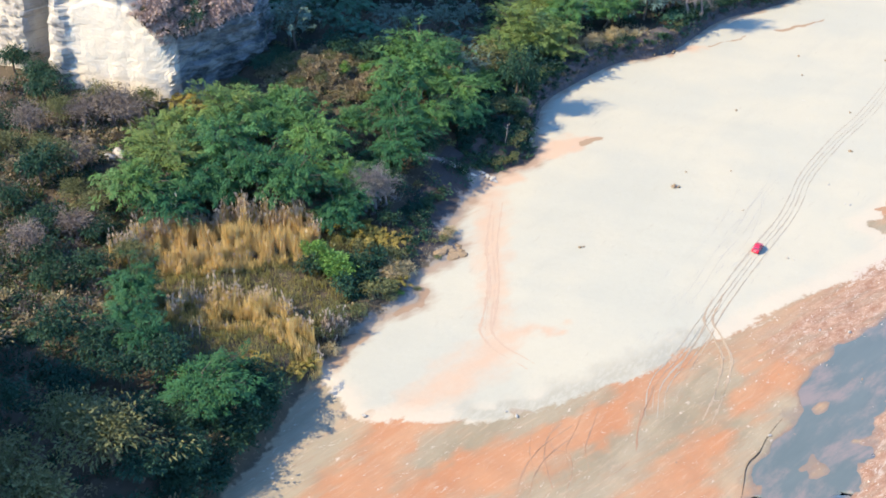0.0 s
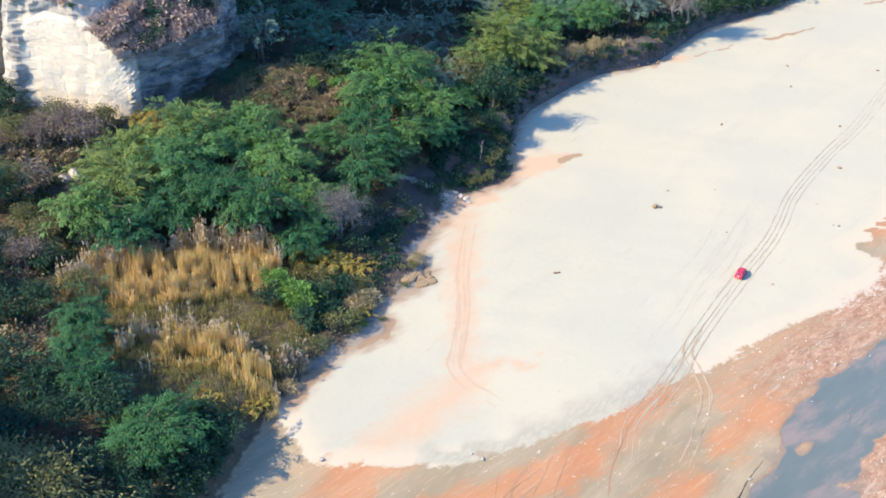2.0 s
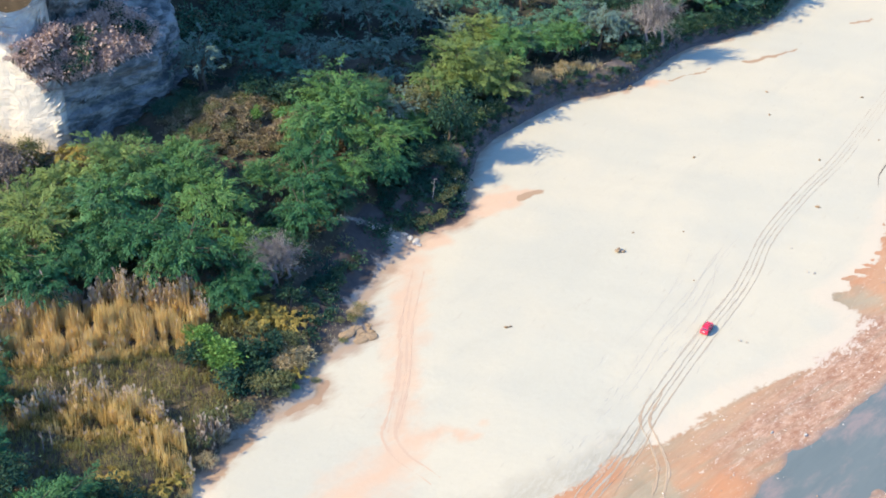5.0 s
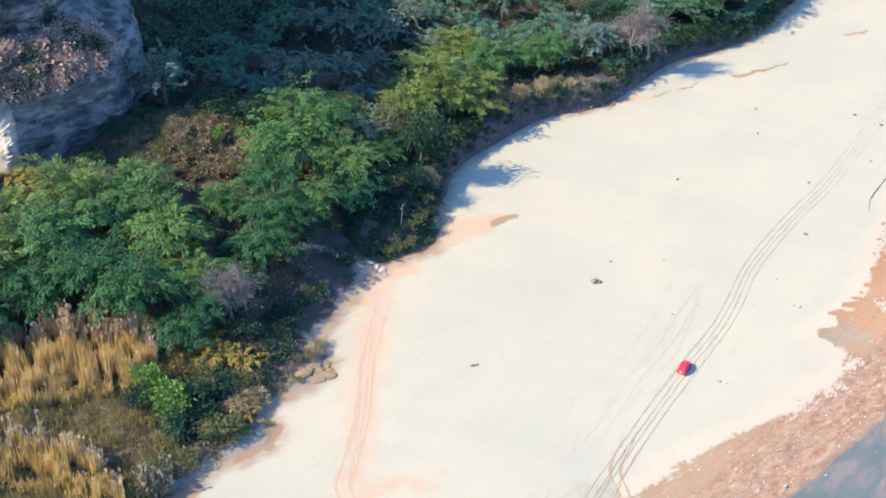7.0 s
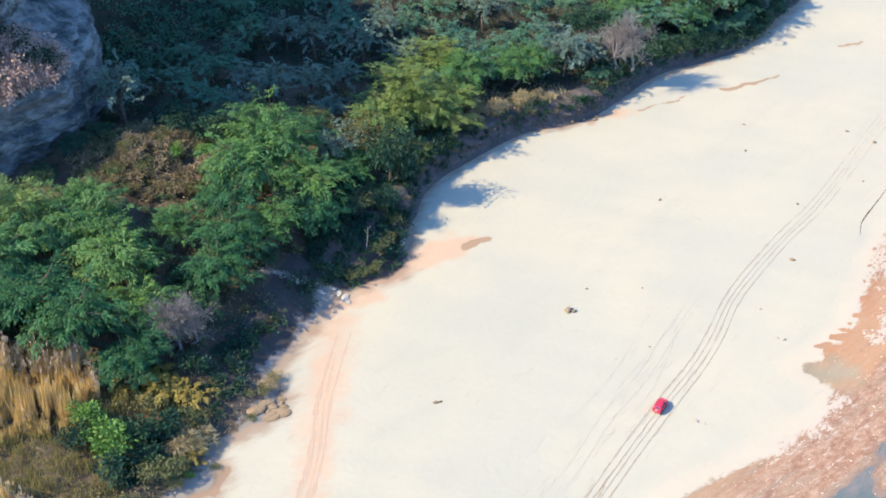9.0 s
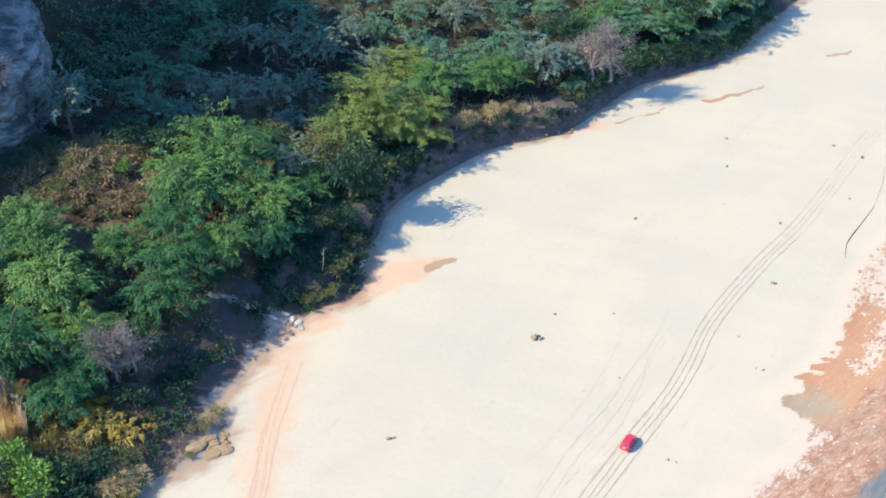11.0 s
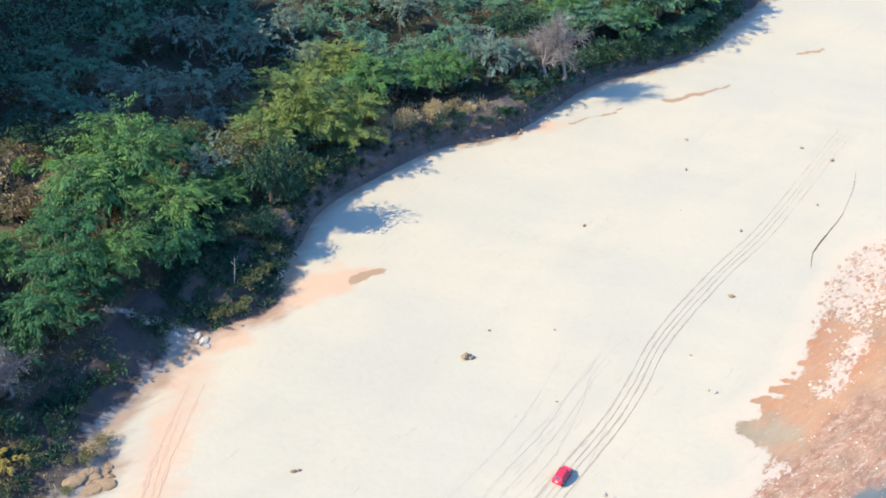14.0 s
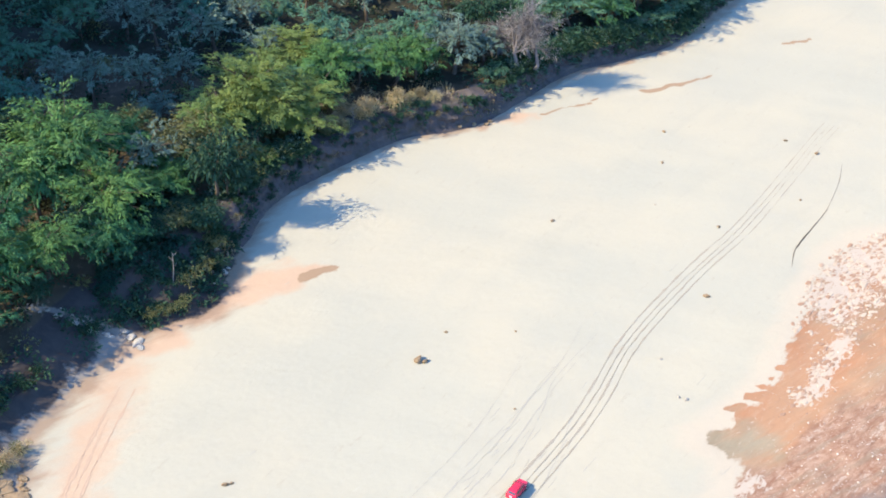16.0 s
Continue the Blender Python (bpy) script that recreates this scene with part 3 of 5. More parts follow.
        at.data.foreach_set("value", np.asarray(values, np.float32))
    tagged(ob, "pale river sand, orange silt and brown scrub soil", "ground", kind="structure")
    return ob


WATER_Z = -0.43
build_ground()


def build_water():
    line = np.arange(0, len(SHORE))
    mid = SHORE[line]
    t = np.linspace(0, 1, 14)
    far = FAR_SHORE[np.linspace(0, len(FAR_SHORE) - 1, len(mid)).astype(int)]
    # a strip from well inside one shore to well inside the other
    verts = [(*(a + (b - a) * (-0.2 + 1.4 * s)), WATER_Z) for a, b in zip(mid, far) for s in t]
    ob = mesh_object("water", verts, lattice(len(mid), len(t)), WATER, smooth=True)
    tagged(ob, "shallow blue-grey muddy stream water in the river bed", "water", kind="structure")


build_water()


SHELF_X, SHELF_Z = [-70, -62, -56, -52.5, -50, -47, -30], [29, 28, 26.5, 24, 21.5, 20, 20]


def shelf_depth(x):
    """How far the sloping shelf above the brow reaches back into the rock."""
    return 1.2 + 7.8 * smooth_step(-61, -46, x)


def build_cliff():
    """A bedded wall of rock with ledges, a chimney and a shelf, in front of the hill."""
    rng = np.random.default_rng(5)
    path = CLIFF[(CLIFF[:, 0] > -150) & (CLIFF[:, 1] < 240)]
    path = curve_through(path, 0.6)
    along = np.r_[0, np.cumsum(np.hypot(*np.diff(path, axis=0).T))]
    ahead = np.gradient(path, axis=0)
    ahead /= np.hypot(ahead[:, 0], ahead[:, 1])[:, None]
    out = np.stack([ahead[:, 1], -ahead[:, 0]], 1)

    def eased(v, reach):
        """Directions averaged over a stretch of the wall, so that deep recesses don't fold at its corner."""
        kernel = np.hanning(2 * reach + 1)
        v = np.stack([np.convolve(np.pad(v[:, k], reach, "edge"), kernel / kernel.sum(), "valid") for k in (0, 1)], 1)
        return v / np.hypot(v[:, 0], v[:, 1])[:, None]

    near_out, deep_out = eased(out, 7), eased(out, 26)
    low, high = 1.0, 58.0
    zs = np.arange(low, high, 0.36)
    beds = np.cumsum(rng.uniform(0.4, 1.6, 88)) + low
    s, zz = np.meshgrid(along, zs, indexing="ij")
    top = np.interp(path[:, 0], [-60, -55, -50.5, -48, -45, -42], [32, 31, 27.5, 26.5, 36, 58])
    top = np.convolve(np.pad(top, 10, "edge"), np.full(21, 1 / 21), "valid")[:, None]
    zz = low + (zz - low) * (top - low) / (high - low)
    bed_of = np.searchsorted(beds, zz + 0.5 * rough(s, 0 * s, 14.0, 25))
    shift = rng.uniform(-0.42, 0.30, 120)[bed_of]
    px, py = path[:, 0][:, None] + 0 * zz, path[:, 1][:, None] + 0 * zz
    brow = np.interp(px, SHELF_X, SHELF_Z)
    crest = np.interp(px, [-68, -62, -55, -51.5, -49], [23.5, 26, 25, 21.5, 16.5])
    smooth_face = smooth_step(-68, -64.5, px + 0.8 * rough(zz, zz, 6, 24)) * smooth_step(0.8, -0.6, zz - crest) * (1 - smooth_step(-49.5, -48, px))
    blocks = rng.uniform(-0.2, 0.2, (120, 400))[bed_of, (s / 1.9 + 0.37 * (bed_of % 5)).astype(int)]
    push = (shift * (1 + 2.8 * smooth_step(-47, -42, px)) * (0.7 + 0.3 * np.sin(s / 7.0 + bed_of * 1.7)) + blocks) * (1 - 0.94 * smooth_face)
    push += 0.30 * rough(s, zz * 0.8, 6.0, 21) * (1 - 0.75 * smooth_face) + 0.15 * rough(s, zz * 0.9, 1.5, 22) * (1 - 0.85 * smooth_face)
    push += 0.6 * rough(s, zz * 0.4, 17.0, 23) * (1 - 0.8 * smooth_face)
    chimney = np.exp(-((px + 73.5 - 0.10 * (zz - 15)) / 2.1) ** 4)
    push -= 6.5 * chimney
    push -= 0.045 * (zz - low)
    deep = shelf_depth(px) * np.clip((zz - brow + 0.5) / 5.5, 0, 1) + 14 * smooth_step(224, 240, py)
    x, y = ([px, py][k] + near_out[:, k][:, None] * push - deep_out[:, k][:, None] * deep for k in (0, 1))
    verts = np.stack([x.ravel(), y.ravel(), zz.ravel()], 1)
    ob = mesh_object("cliff", verts, lattice(len(along), len(zs))[:, ::-1], CLIFF_ROCK)
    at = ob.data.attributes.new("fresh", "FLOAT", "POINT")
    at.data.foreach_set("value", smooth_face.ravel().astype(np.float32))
    # Marks the shaded flank that the rock material darkens.
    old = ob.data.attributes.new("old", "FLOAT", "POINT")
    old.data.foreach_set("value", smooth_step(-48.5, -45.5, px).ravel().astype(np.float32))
    tagged(ob, "sunlit cream limestone cliff with horizontal beds and ledges", "cliff", kind="structure")


build_cliff()


def build_cut_bank():
    """The steep cut bank where the river bends: a gullied wall with a crumbling lip."""
    rng = np.random.default_rng(15)
    line = curve_through(BANK[(BANK[:, 1] > 193) & (BANK[:, 1] < 275) & (BANK[:, 0] < 110)], 0.35)
    ahead = np.gradient(line, axis=0)
    ahead /= np.hypot(ahead[:, 0], ahead[:, 1])[:, None]
    inland = np.stack([-ahead[:, 1], ahead[:, 0]], 1)
    along = np.r_[0, np.cumsum(np.hypot(*np.diff(line, axis=0).T))]
    off = np.array([-0.9, -0.35, 0.0, 0.18, 0.34, 0.48, 0.6, 0.72, 0.84, 1.0, 1.35, 2.2, 3.4, 5.0])
    part_up = np.array([-0.04, 0.05, 0.17, 0.29, 0.41, 0.53, 0.65, 0.76, 0.87, 0.95, 1.0, 1.03, 1.05, 1.0])
    high = np.interp(line[:, 1], BANK_Y, BANK_HIGH) * (0.95 + 0.10 * rough(along, 0 * along, 9, 41))
    fade = smooth_step(193, 199, line[:, 1]) * (1 - smooth_step(262, 274, line[:, 1]))
    s2, k = np.meshgrid(along, np.arange(len(off)), indexing="ij")
    wall = np.exp(-((k - 6) / 4.5) ** 2)
    gully = wall * (0.32 * rough(s2, k * 0.5, 4.5, 42) + 0.20 * rough(s2, k * 0.6, 1.6, 43) + 0.06 * rng.normal(size=s2.shape))
    d = off[None, :] * 1.15 + gully
    x = line[:, 0][:, None] + inland[:, 0][:, None] * d
    y = line[:, 1][:, None] + inland[:, 1][:, None] * d
    z = high[:, None] * part_up[None, :] * fade[:, None] - 0.6 * (1 - fade[:, None]) + 0.05 * rng.normal(size=s2.shape) * wall
    ground = land_height(x.ravel(), y.ravel())[0].reshape(x.shape)
    z[:, -1] = ground[:, -1] - 0.25
    z[:, 11:13] = np.maximum(z[:, 11:13], ground[:, 11:13] + 0.05)
    z[:, 0] = -0.3
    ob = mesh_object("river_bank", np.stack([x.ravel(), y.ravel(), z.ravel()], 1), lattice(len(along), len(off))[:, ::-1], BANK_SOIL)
    tagged(ob, "steep cut bank of earth coloured dark for its shade, above the river sand", "river bank", kind="structure")


build_cut_bank()


def bank_top(x, y):
    """Height of the ground or, at its lip, of the cut bank in front of it."""
    z, d = ground_at(x, y), table_at(x, y, 1)
    if 200 < y < 262 and 1.1 < d < 4.5:
        z = max(z, float(np.interp(y, BANK_Y, BANK_HIGH)) * (0.9 + 0.02 * d))
    return z


# ---- plants ----
def tube(verts, faces, points, radii, sides=6):
    """Add a tapered, bent round bar to lists of corners and faces."""
    points = np.asarray(points, float)
    first = len(verts)
    way = np.gradient(points, axis=0)
    for p, w, r in zip(points, way, radii):
        w = w / (np.linalg.norm(w) + 1e-9)
        u = np.cross(w, (0.31, 0.95, 0.08))
        u /= np.linalg.norm(u) + 1e-9
        v = np.cross(w, u)
        for k in range(sides):
            a = 2 * math.pi * k / sides
            verts.append(p + r * (math.cos(a) * u + math.sin(a) * v))
    for i in range(len(points) - 1):
        for k in range(sides):
            a, b = first + i * sides + k, first + i * sides + (k + 1) % sides
            faces.append((a, b, b + sides, a + sides))


def fronds(rng, roots, ways, length, width, droop, facing=None):
    """Bent feathery leaves, two triangles each: corners and faces."""
    n = len(roots)
    ways = ways / (np.linalg.norm(ways, axis=1, keepdims=True) + 1e-9)
    side = np.cross(ways, rng.normal(size=(n, 3)) if facing is None else facing + 0.33 * rng.normal(size=(n, 3)))
    side /= np.linalg.norm(side, axis=1, keepdims=True) + 1e-9
    long, wide = (length * rng.uniform(0.6, 1.35, n))[:, None], (width * rng.uniform(0.6, 1.3, n))[:, None]
    fall = np.array([0, 0, -1.0]) * (droop * rng.uniform(0.3, 1.2, n))[:, None]
    mid, tip = roots + ways * long * 0.5 + fall * long * 0.22, roots + ways * long * 0.9 + fall * long
    v = np.stack([roots, mid + side * wide * 0.5, mid - side * wide * 0.5, tip], 1).reshape(-1, 3)
    k = 4 * np.arange(n)[:, None]
    return v, np.vstack([k + [0, 1, 2], k + [2, 1, 3]])


def ball(rng, n):
    v = rng.normal(size=(n, 3))
    return v / np.linalg.norm(v, axis=1, keepdims=True)


def make_plant(name, seed, leaf, bark, tall, wide, clumps, leaves, length, width, droop=0.7, flat=0.6, bare=0.0, shell=0.75, stems=1, pad=(1.15, 1.15, 0.75), spread=1.15, level=1.0, spray=0.0):
    """A tree or shrub at the origin: an Empty with a trunk that forks into limbs, and a crown of leafy clumps with gaps."""
    rng = np.random.default_rng(seed)
    root = new(name)
    crown_mid = tall * (1 - flat * 0.5)
    reach = np.array([wide, wide, tall * flat * 0.5])
    centres = ball(rng, clumps)
    centres[:, 2] = np.where(centres[:, 2] < -0.35, -centres[:, 2] * 0.6, centres[:, 2])
    centres *= rng.uniform(shell * 0.55, 1.0, (clumps, 1)) * (1 + 0.16 * rng.normal(size=(clumps, 1)))
    lobes = ball(rng, 5)
    centres *= (0.66 + 0.50 * np.max(np.clip(centres @ lobes.T, 0, None), axis=1))[:, None]
    centres = centres * reach + (0, 0, crown_mid)
    verts, faces = [], []
    girth = 0.028 * tall + 0.05
    bases = [np.array([0.0, 0, 0]) + (rng.normal(size=3) * (0.10, 0.10, 0) * wide if stems > 1 else 0) for _ in range(stems)]
    forks = []
    for b in bases:
        lean = rng.normal(size=3) * (0.12, 0.12, 0) * wide
        top = np.array([b[0] * 2, b[1] * 2, crown_mid * 0.62]) + lean
        knee = (b + top) / 2 + rng.normal(size=3) * 0.05 * tall
        tube(verts, faces, [b - (0, 0, 0.3), knee, top], [girth * 1.25, girth, girth * 0.72], 7)
        forks.append(top)
    for n, c in enumerate(centres):
        if n % 2 and not bare:
            continue
        f = forks[n % len(forks)]
        bend = f + (c - f) * 0.55 + (0, 0, 0.10 * tall) + rng.normal(size=3) * 0.04 * wide
        tube(verts, faces, [f, bend, c], [girth * 0.45, girth * 0.25, girth * 0.08], 4)
        if bare:
            for _ in range(int(bare)):
                e = c + ball(rng, 1)[0] * rng.uniform(0.5, 1.5) + (0, 0, 0.2)
                s = bend + (c - bend) * rng.uniform(0.2, 1.0)
                tube(verts, faces, [s, (s + e) / 2 + rng.normal(size=3) * 0.12, e], [0.035, 0.022, 0.010], 3)
    mesh_object("trunk", verts, faces, bark, root, smooth=True)
    which = rng.integers(0, clumps, leaves)
    size = rng.uniform(0.65, 1.25, clumps) * spread * (wide * wide * reach[2]) ** (1 / 3) / clumps ** (1 / 3)
    off = ball(rng, leaves) * (rng.uniform(0.15, 1.0, leaves) ** 0.6)[:, None] * size[which][:, None] * pad
    roots = centres[which] + off
    ways = off / (np.linalg.norm(off, axis=1, keepdims=True) + 1e-6) + 0.55 * rng.normal(size=(leaves, 3)) + (0, 0, 0.25)
    ways[:, 2] *= level
    facing = None
    if spray:
        # flat feathery sprays that reach outwards and hang at their ends
        along = (centres - (0, 0, crown_mid)) / reach + 0.35 * rng.normal(size=(clumps, 3))
        along[:, 2] = 0.25 * along[:, 2] + 0.12
        along /= np.linalg.norm(along, axis=1, keepdims=True)
        across = np.cross(along, (0, 0, 1.0))
        u = rng.uniform(-0.45, 1.0, leaves)[:, None]
        long = spray * rng.uniform(0.6, 1.3, clumps)[which][:, None]
        w = rng.normal(size=(leaves, 1)) * 0.17 * (1.15 - np.abs(u))
        hang = rng.uniform(0.15, 0.62, clumps)[which][:, None]
        roots = centres[which] + long * (u * along[which] + w * across[which]) - (0, 0, 1.0) * hang * long * u ** 2 * np.sign(u + 0.3) + 0.05 * rng.normal(size=(leaves, 3)) * spray
        ways = along[which] + across[which] * np.sign(w) * 0.5 + 0.25 * rng.normal(size=(leaves, 3)) * (1, 1, 0.6) - (0, 0, 1.1) * hang * np.clip(u, 0, 1)
        facing = np.cross(across, along)[which] + 0.5 * ((centres - (0, 0, crown_mid)) / reach)[which]
    ways += (0.0 if spray else 0.5) * (centres[which] - (0, 0, crown_mid)) / reach
    v, f = fronds(rng, roots, ways, length, width, droop, facing)
    v[:, 2] = np.maximum(v[:, 2], 0.02)
    crown = mesh_object("crown", v, f, leaf, root)
    store(crown, "clump", np.repeat(rng.random(clumps)[which], 4))
    root.location = (0, 0, -400)
    return root


KINDS, TALL, WIDE = {}, {}, {}


def room_for_growth(x, y, reach=0.0):
    """How tall growth stands here: low towards the wind-swept edge of the bank, so that the sand beyond stays sunlit."""
    if not 130 < y < 263 or x < -30:
        return 99.0
    way = Vector((SUN_DIR.x, SUN_DIR.y)).normalized()
    far = 0.0
    while far < 24 and table_at(x + way.x * far, y + way.y * far, 1) > 0:
        far += 0.5
    return (max(far - reach, 0) + (-2.0 if 132 < y < 161 else 0.8 if y < 182 else 2.2)) * 0.78 - bank_top(x, y) if far < 24 else 99.0


def kind_of_plant(key, label, category, count, *args, **more):
    KINDS[key] = [make_plant(args[0], 100 * len(KINDS) + 7 * k + 1, *args[1:], **more) for k in range(count)]
    TALL[key], WIDE[key] = args[3:5]
    for ob in KINDS[key]:
        tagged(ob, label, category, category + "s of the scrub")


kind_of_plant("acacia", "feathery green thorn tree with spreading drooping crown on the slope", "tree", 4, "thorn_tree", LEAF_GREEN, BARK, 8.0, 4.7, 170, 7600, 0.64, 0.135, 0.35, 0.74, spray=1.7)
kind_of_plant("deep", "deep green feathery thorn tree, darkened for the shaded edge of the grove", "tree", 2, "thorn_tree", LEAF_SHADED, BARK, 8.0, 4.7, 165, 7000, 0.64, 0.135, 0.45, 0.8, spray=1.65)
kind_of_plant("yellow", "yellow-green flat-topped thorn tree on the bank", "tree", 2, "thorn_tree", LEAF_YELLOW, BARK, 6.5, 4.3, 130, 5400, 0.64, 0.13, 0.2, 0.62, spray=1.6)
kind_of_plant("olive", "olive and brownish rounded scrub tree", "tree", 2, "scrub_tree", LEAF_OLIVE, BARK, 5.0, 3.1, 40, 2200, 0.50, 0.145, 0.5, 0.75, pad=(1.5, 1.5, 0.8))
kind_of_plant("dusk", "purple-brown half-bare scrub tree below the cliff", "tree", 2, "scrub_tree", LEAF_DUSK, BARK_TWIG, 6.0, 3.5, 46, 1700, 0.66, 0.125, 0.4, 0.75, pad=(1.6, 1.6, 0.8), bare=4)
kind_of_plant("dark", "dense dark green scrub tree in the shaded valley", "tree", 3, "scrub_tree", LEAF_DARK, BARK, 6.0, 3.5, 46, 1500, 0.72, 0.20, 0.6, 0.75, pad=(1.6, 1.6, 0.8))
kind_of_plant("grey", "grey-green thin-leaved scrub tree", "tree", 2, "scrub_tree", LEAF_GREY, BARK, 6.5, 3.5, 90, 1900, 0.52, 0.15, 0.2, 0.78, spray=1.05)
kind_of_plant("teal", "haze-blue leafy tree leaning over the river bank", "tree", 2, "scrub_tree", LEAF_HAZY, BARK, 6.5, 3.7, 90, 1900, 0.56, 0.175, 0.3, 0.78, spray=1.15)
kind_of_plant("bare", "leafless grey-violet tree with a haze of fine twigs", "tree", 2, "bare_tree", LEAF_TWIG, BARK_TWIG, 6.0, 3.0, 60, 3000, 0.55, 0.036, 0.2, 0.9, bare=14, stems=3)
kind_of_plant("shrub", "low dark green shrub on the slope", "shrub", 3, "shrub", LEAF_DARK, BARK, 2.4, 1.7, 16, 520, 0.47, 0.17, 0.3, 0.85, stems=3)
kind_of_plant("green_shrub", "bright green leafy shrub among the reeds", "shrub", 2, "shrub", LEAF_FRESH, BARK, 2.6, 1.8, 16, 1000, 0.45, 0.16, 0.3, 0.85, stems=3)
kind_of_plant("olive_shrub", "olive yellowish shrub on dry soil", "shrub", 2, "shrub", LEAF_OLIVE, BARK, 2.2, 1.6, 16, 600, 0.40, 0.15, 0.4, 0.85, stems=3)
kind_of_plant("gold_shrub", "yellowed leafy shrub beside the dry reeds", "shrub", 2, "shrub", LEAF_GOLD, BARK, 2.0, 1.8, 16, 680, 0.44, 0.14, 0.4, 0.85, stems=3, spray=0.7)
kind_of_plant("brown", "dry brown shrub with small withered leaves", "shrub", 3, "dry_shrub", LEAF_BROWN, BARK, 1.9, 1.5, 14, 280, 0.47, 0.21, 0.2, 0.85, stems=4)
kind_of_plant("russet", "withered russet shrub on the cliff ledge", "shrub", 2, "dry_shrub", LEAF_RUSSET, BARK, 1.8, 1.6, 14, 290, 0.48, 0.20, 0.3, 0.85, stems=4)
kind_of_plant("straw", "tuft of straw-coloured dry grass", "grass", 2, "grass_tuft", LEAF_STRAW, BARK, 1.3, 0.8, 8, 420, 0.75, 0.07, 0.4, 0.9, stems=4)

CHANCE = random.Random(11)


def plant(key, x, y, size=1.0, z=None, squash=1.0, free=False):
    """A copy of one of the kinds, at its place on the ground."""
    if not free:
        low = room_for_growth(x, y, 0.5 * WIDE[key] * size) / (TALL[key] * size * squash)
        size, squash = size * float(np.clip(low ** 0.5 if low > 0 else 0, 0.5, 1)), squash * float(np.clip(low ** 0.5 if low > 0 else 0, 0.5, 1))
    ob = KINDS[key][CHANCE.randrange(len(KINDS[key]))]
    m = pose(x, y, (bank_top(x, y) if z is None else z) - 0.05, CHANCE.uniform(-4, 4), CHANCE.uniform(-4, 4), CHANCE.uniform(0, 360))
    made = copy_thing(ob, m)
    made.scale = (size * CHANCE.uniform(0.92, 1.1), size * CHANCE.uniform(0.92, 1.1), size * squash * CHANCE.uniform(0.92, 1.08))
    return made


def grove(key, size, *places):
    for x, y in places:
        plant(key, x, y, size * CHANCE.uniform(0.88, 1.14))


# the broad green crowns behind the reeds
# Yellow kinds give the grove's sunlit flank its brightness by leaf colour.
grove("yellow", 1.2, (-44, 172), (-47, 167), (-38, 176))
grove("acacia", 1.15, (-36, 167), (-27, 176), (-21, 170))
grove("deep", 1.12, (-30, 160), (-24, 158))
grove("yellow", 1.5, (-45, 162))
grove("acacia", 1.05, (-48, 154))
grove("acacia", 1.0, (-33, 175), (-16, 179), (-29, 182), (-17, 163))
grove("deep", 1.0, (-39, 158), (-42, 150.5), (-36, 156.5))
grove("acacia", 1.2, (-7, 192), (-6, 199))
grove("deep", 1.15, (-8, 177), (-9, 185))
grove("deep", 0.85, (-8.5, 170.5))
grove("acacia", 0.9, (-3, 182))
# front trees in the lower corner
grove("deep", 0.88, (-41, 123), (-42.5, 130), (-38.5, 118.5))
plant("deep", -29, 110, 1.2, squash=0.72)
grove("olive", 1.65, (-43, 101), (-38, 97.5), (-43, 89), (-49, 93))
grove("dark", 1.0, (-36, 104), (-34, 96), (-46, 110), (-50, 118), (-35, 114), (-29, 100), (-40, 112), (-52, 104), (-33, 90), (-44, 117))
for n in range(34):
    y = CHANCE.uniform(93, 120)
    plant("shrub" if n % 9 else "brown", float(np.interp(y, [93, 98.5, 106, 121], [-28, -25, -21, -16.6])) - CHANCE.uniform(1.2, 8.0), y, CHANCE.uniform(0.7, 1.35))
grove("shrub", 1.3, (-25.5, 103), (-27, 99.5), (-24.5, 107), (-27.5, 105.5))
grove("brown", 1.1, (-26.5, 101), (-23.5, 110.5), (-26, 108))
grove("dark", 0.7, (-31, 104.5), (-29, 95))
grove("shrub", 1.2, (-23, 113), (-25, 116.5), (-21.5, 115.5), (-30, 118))
# left slope under the cliff
grove("dark", 1.0, (-78, 191), (-72, 186), (-70, 181), (-64, 158), (-66, 150))
grove("dusk", 1.0, (-57, 178), (-62, 176), (-54, 175), (-70, 172), (-59, 163), (-55, 146), (-60, 140))
grove("gold_shrub", 1.7, (-60.5, 181.8), (-53.5, 182.6))
grove("olive", 1.0, (-60, 181.5), (-66, 166), (-72, 165), (-62, 162), (-54, 152), (-53, 183), (-66, 176))
grove("dark", 0.8, (-55, 132), (-58, 138), (-50, 136), (-52, 146), (-60, 146))
grove("brown", 1.4, (-55, 122), (-51, 124), (-58, 118), (-60, 127), (-47, 127), (-55, 172), (-60, 172), (-64, 171), (-52, 127), (-68, 160))
grove("olive", 0.8, (-44, 132), (-46, 140), (-52, 158), (-58, 155))
# between the reeds and the bank
plant("bare", -12.4, 159.4, 1.3, free=True)
plant("bare", -11, 161, 1.05, free=True)
grove("deep", 0.6, (-10.5, 164.5), (-15.5, 156))
grove("deep", 0.75, (-15, 157), (-17, 154))
grove("dark", 0.75, (-9, 165.5), (-9, 170), (-13, 170))
grove("gold_shrub", 1.25, (-14.5, 154), (-12, 152.5), (-10, 152.8), (-17, 153.5), (-19, 154.6), (-8, 151.2))
grove("gold_shrub", 0.95, (-23.5, 119.5), (-19.5, 119.4), (-18, 121.5))
grove("olive_shrub", 1.0, (-13, 149), (-7, 148), (-15.3, 131.4))
grove("green_shrub", 1.35, (-17, 143), (-15, 141.5), (-19, 145))
grove("shrub", 1.35, (-20, 142), (-13, 144), (-10, 145), (-11, 141), (-14, 138), (-9, 156))
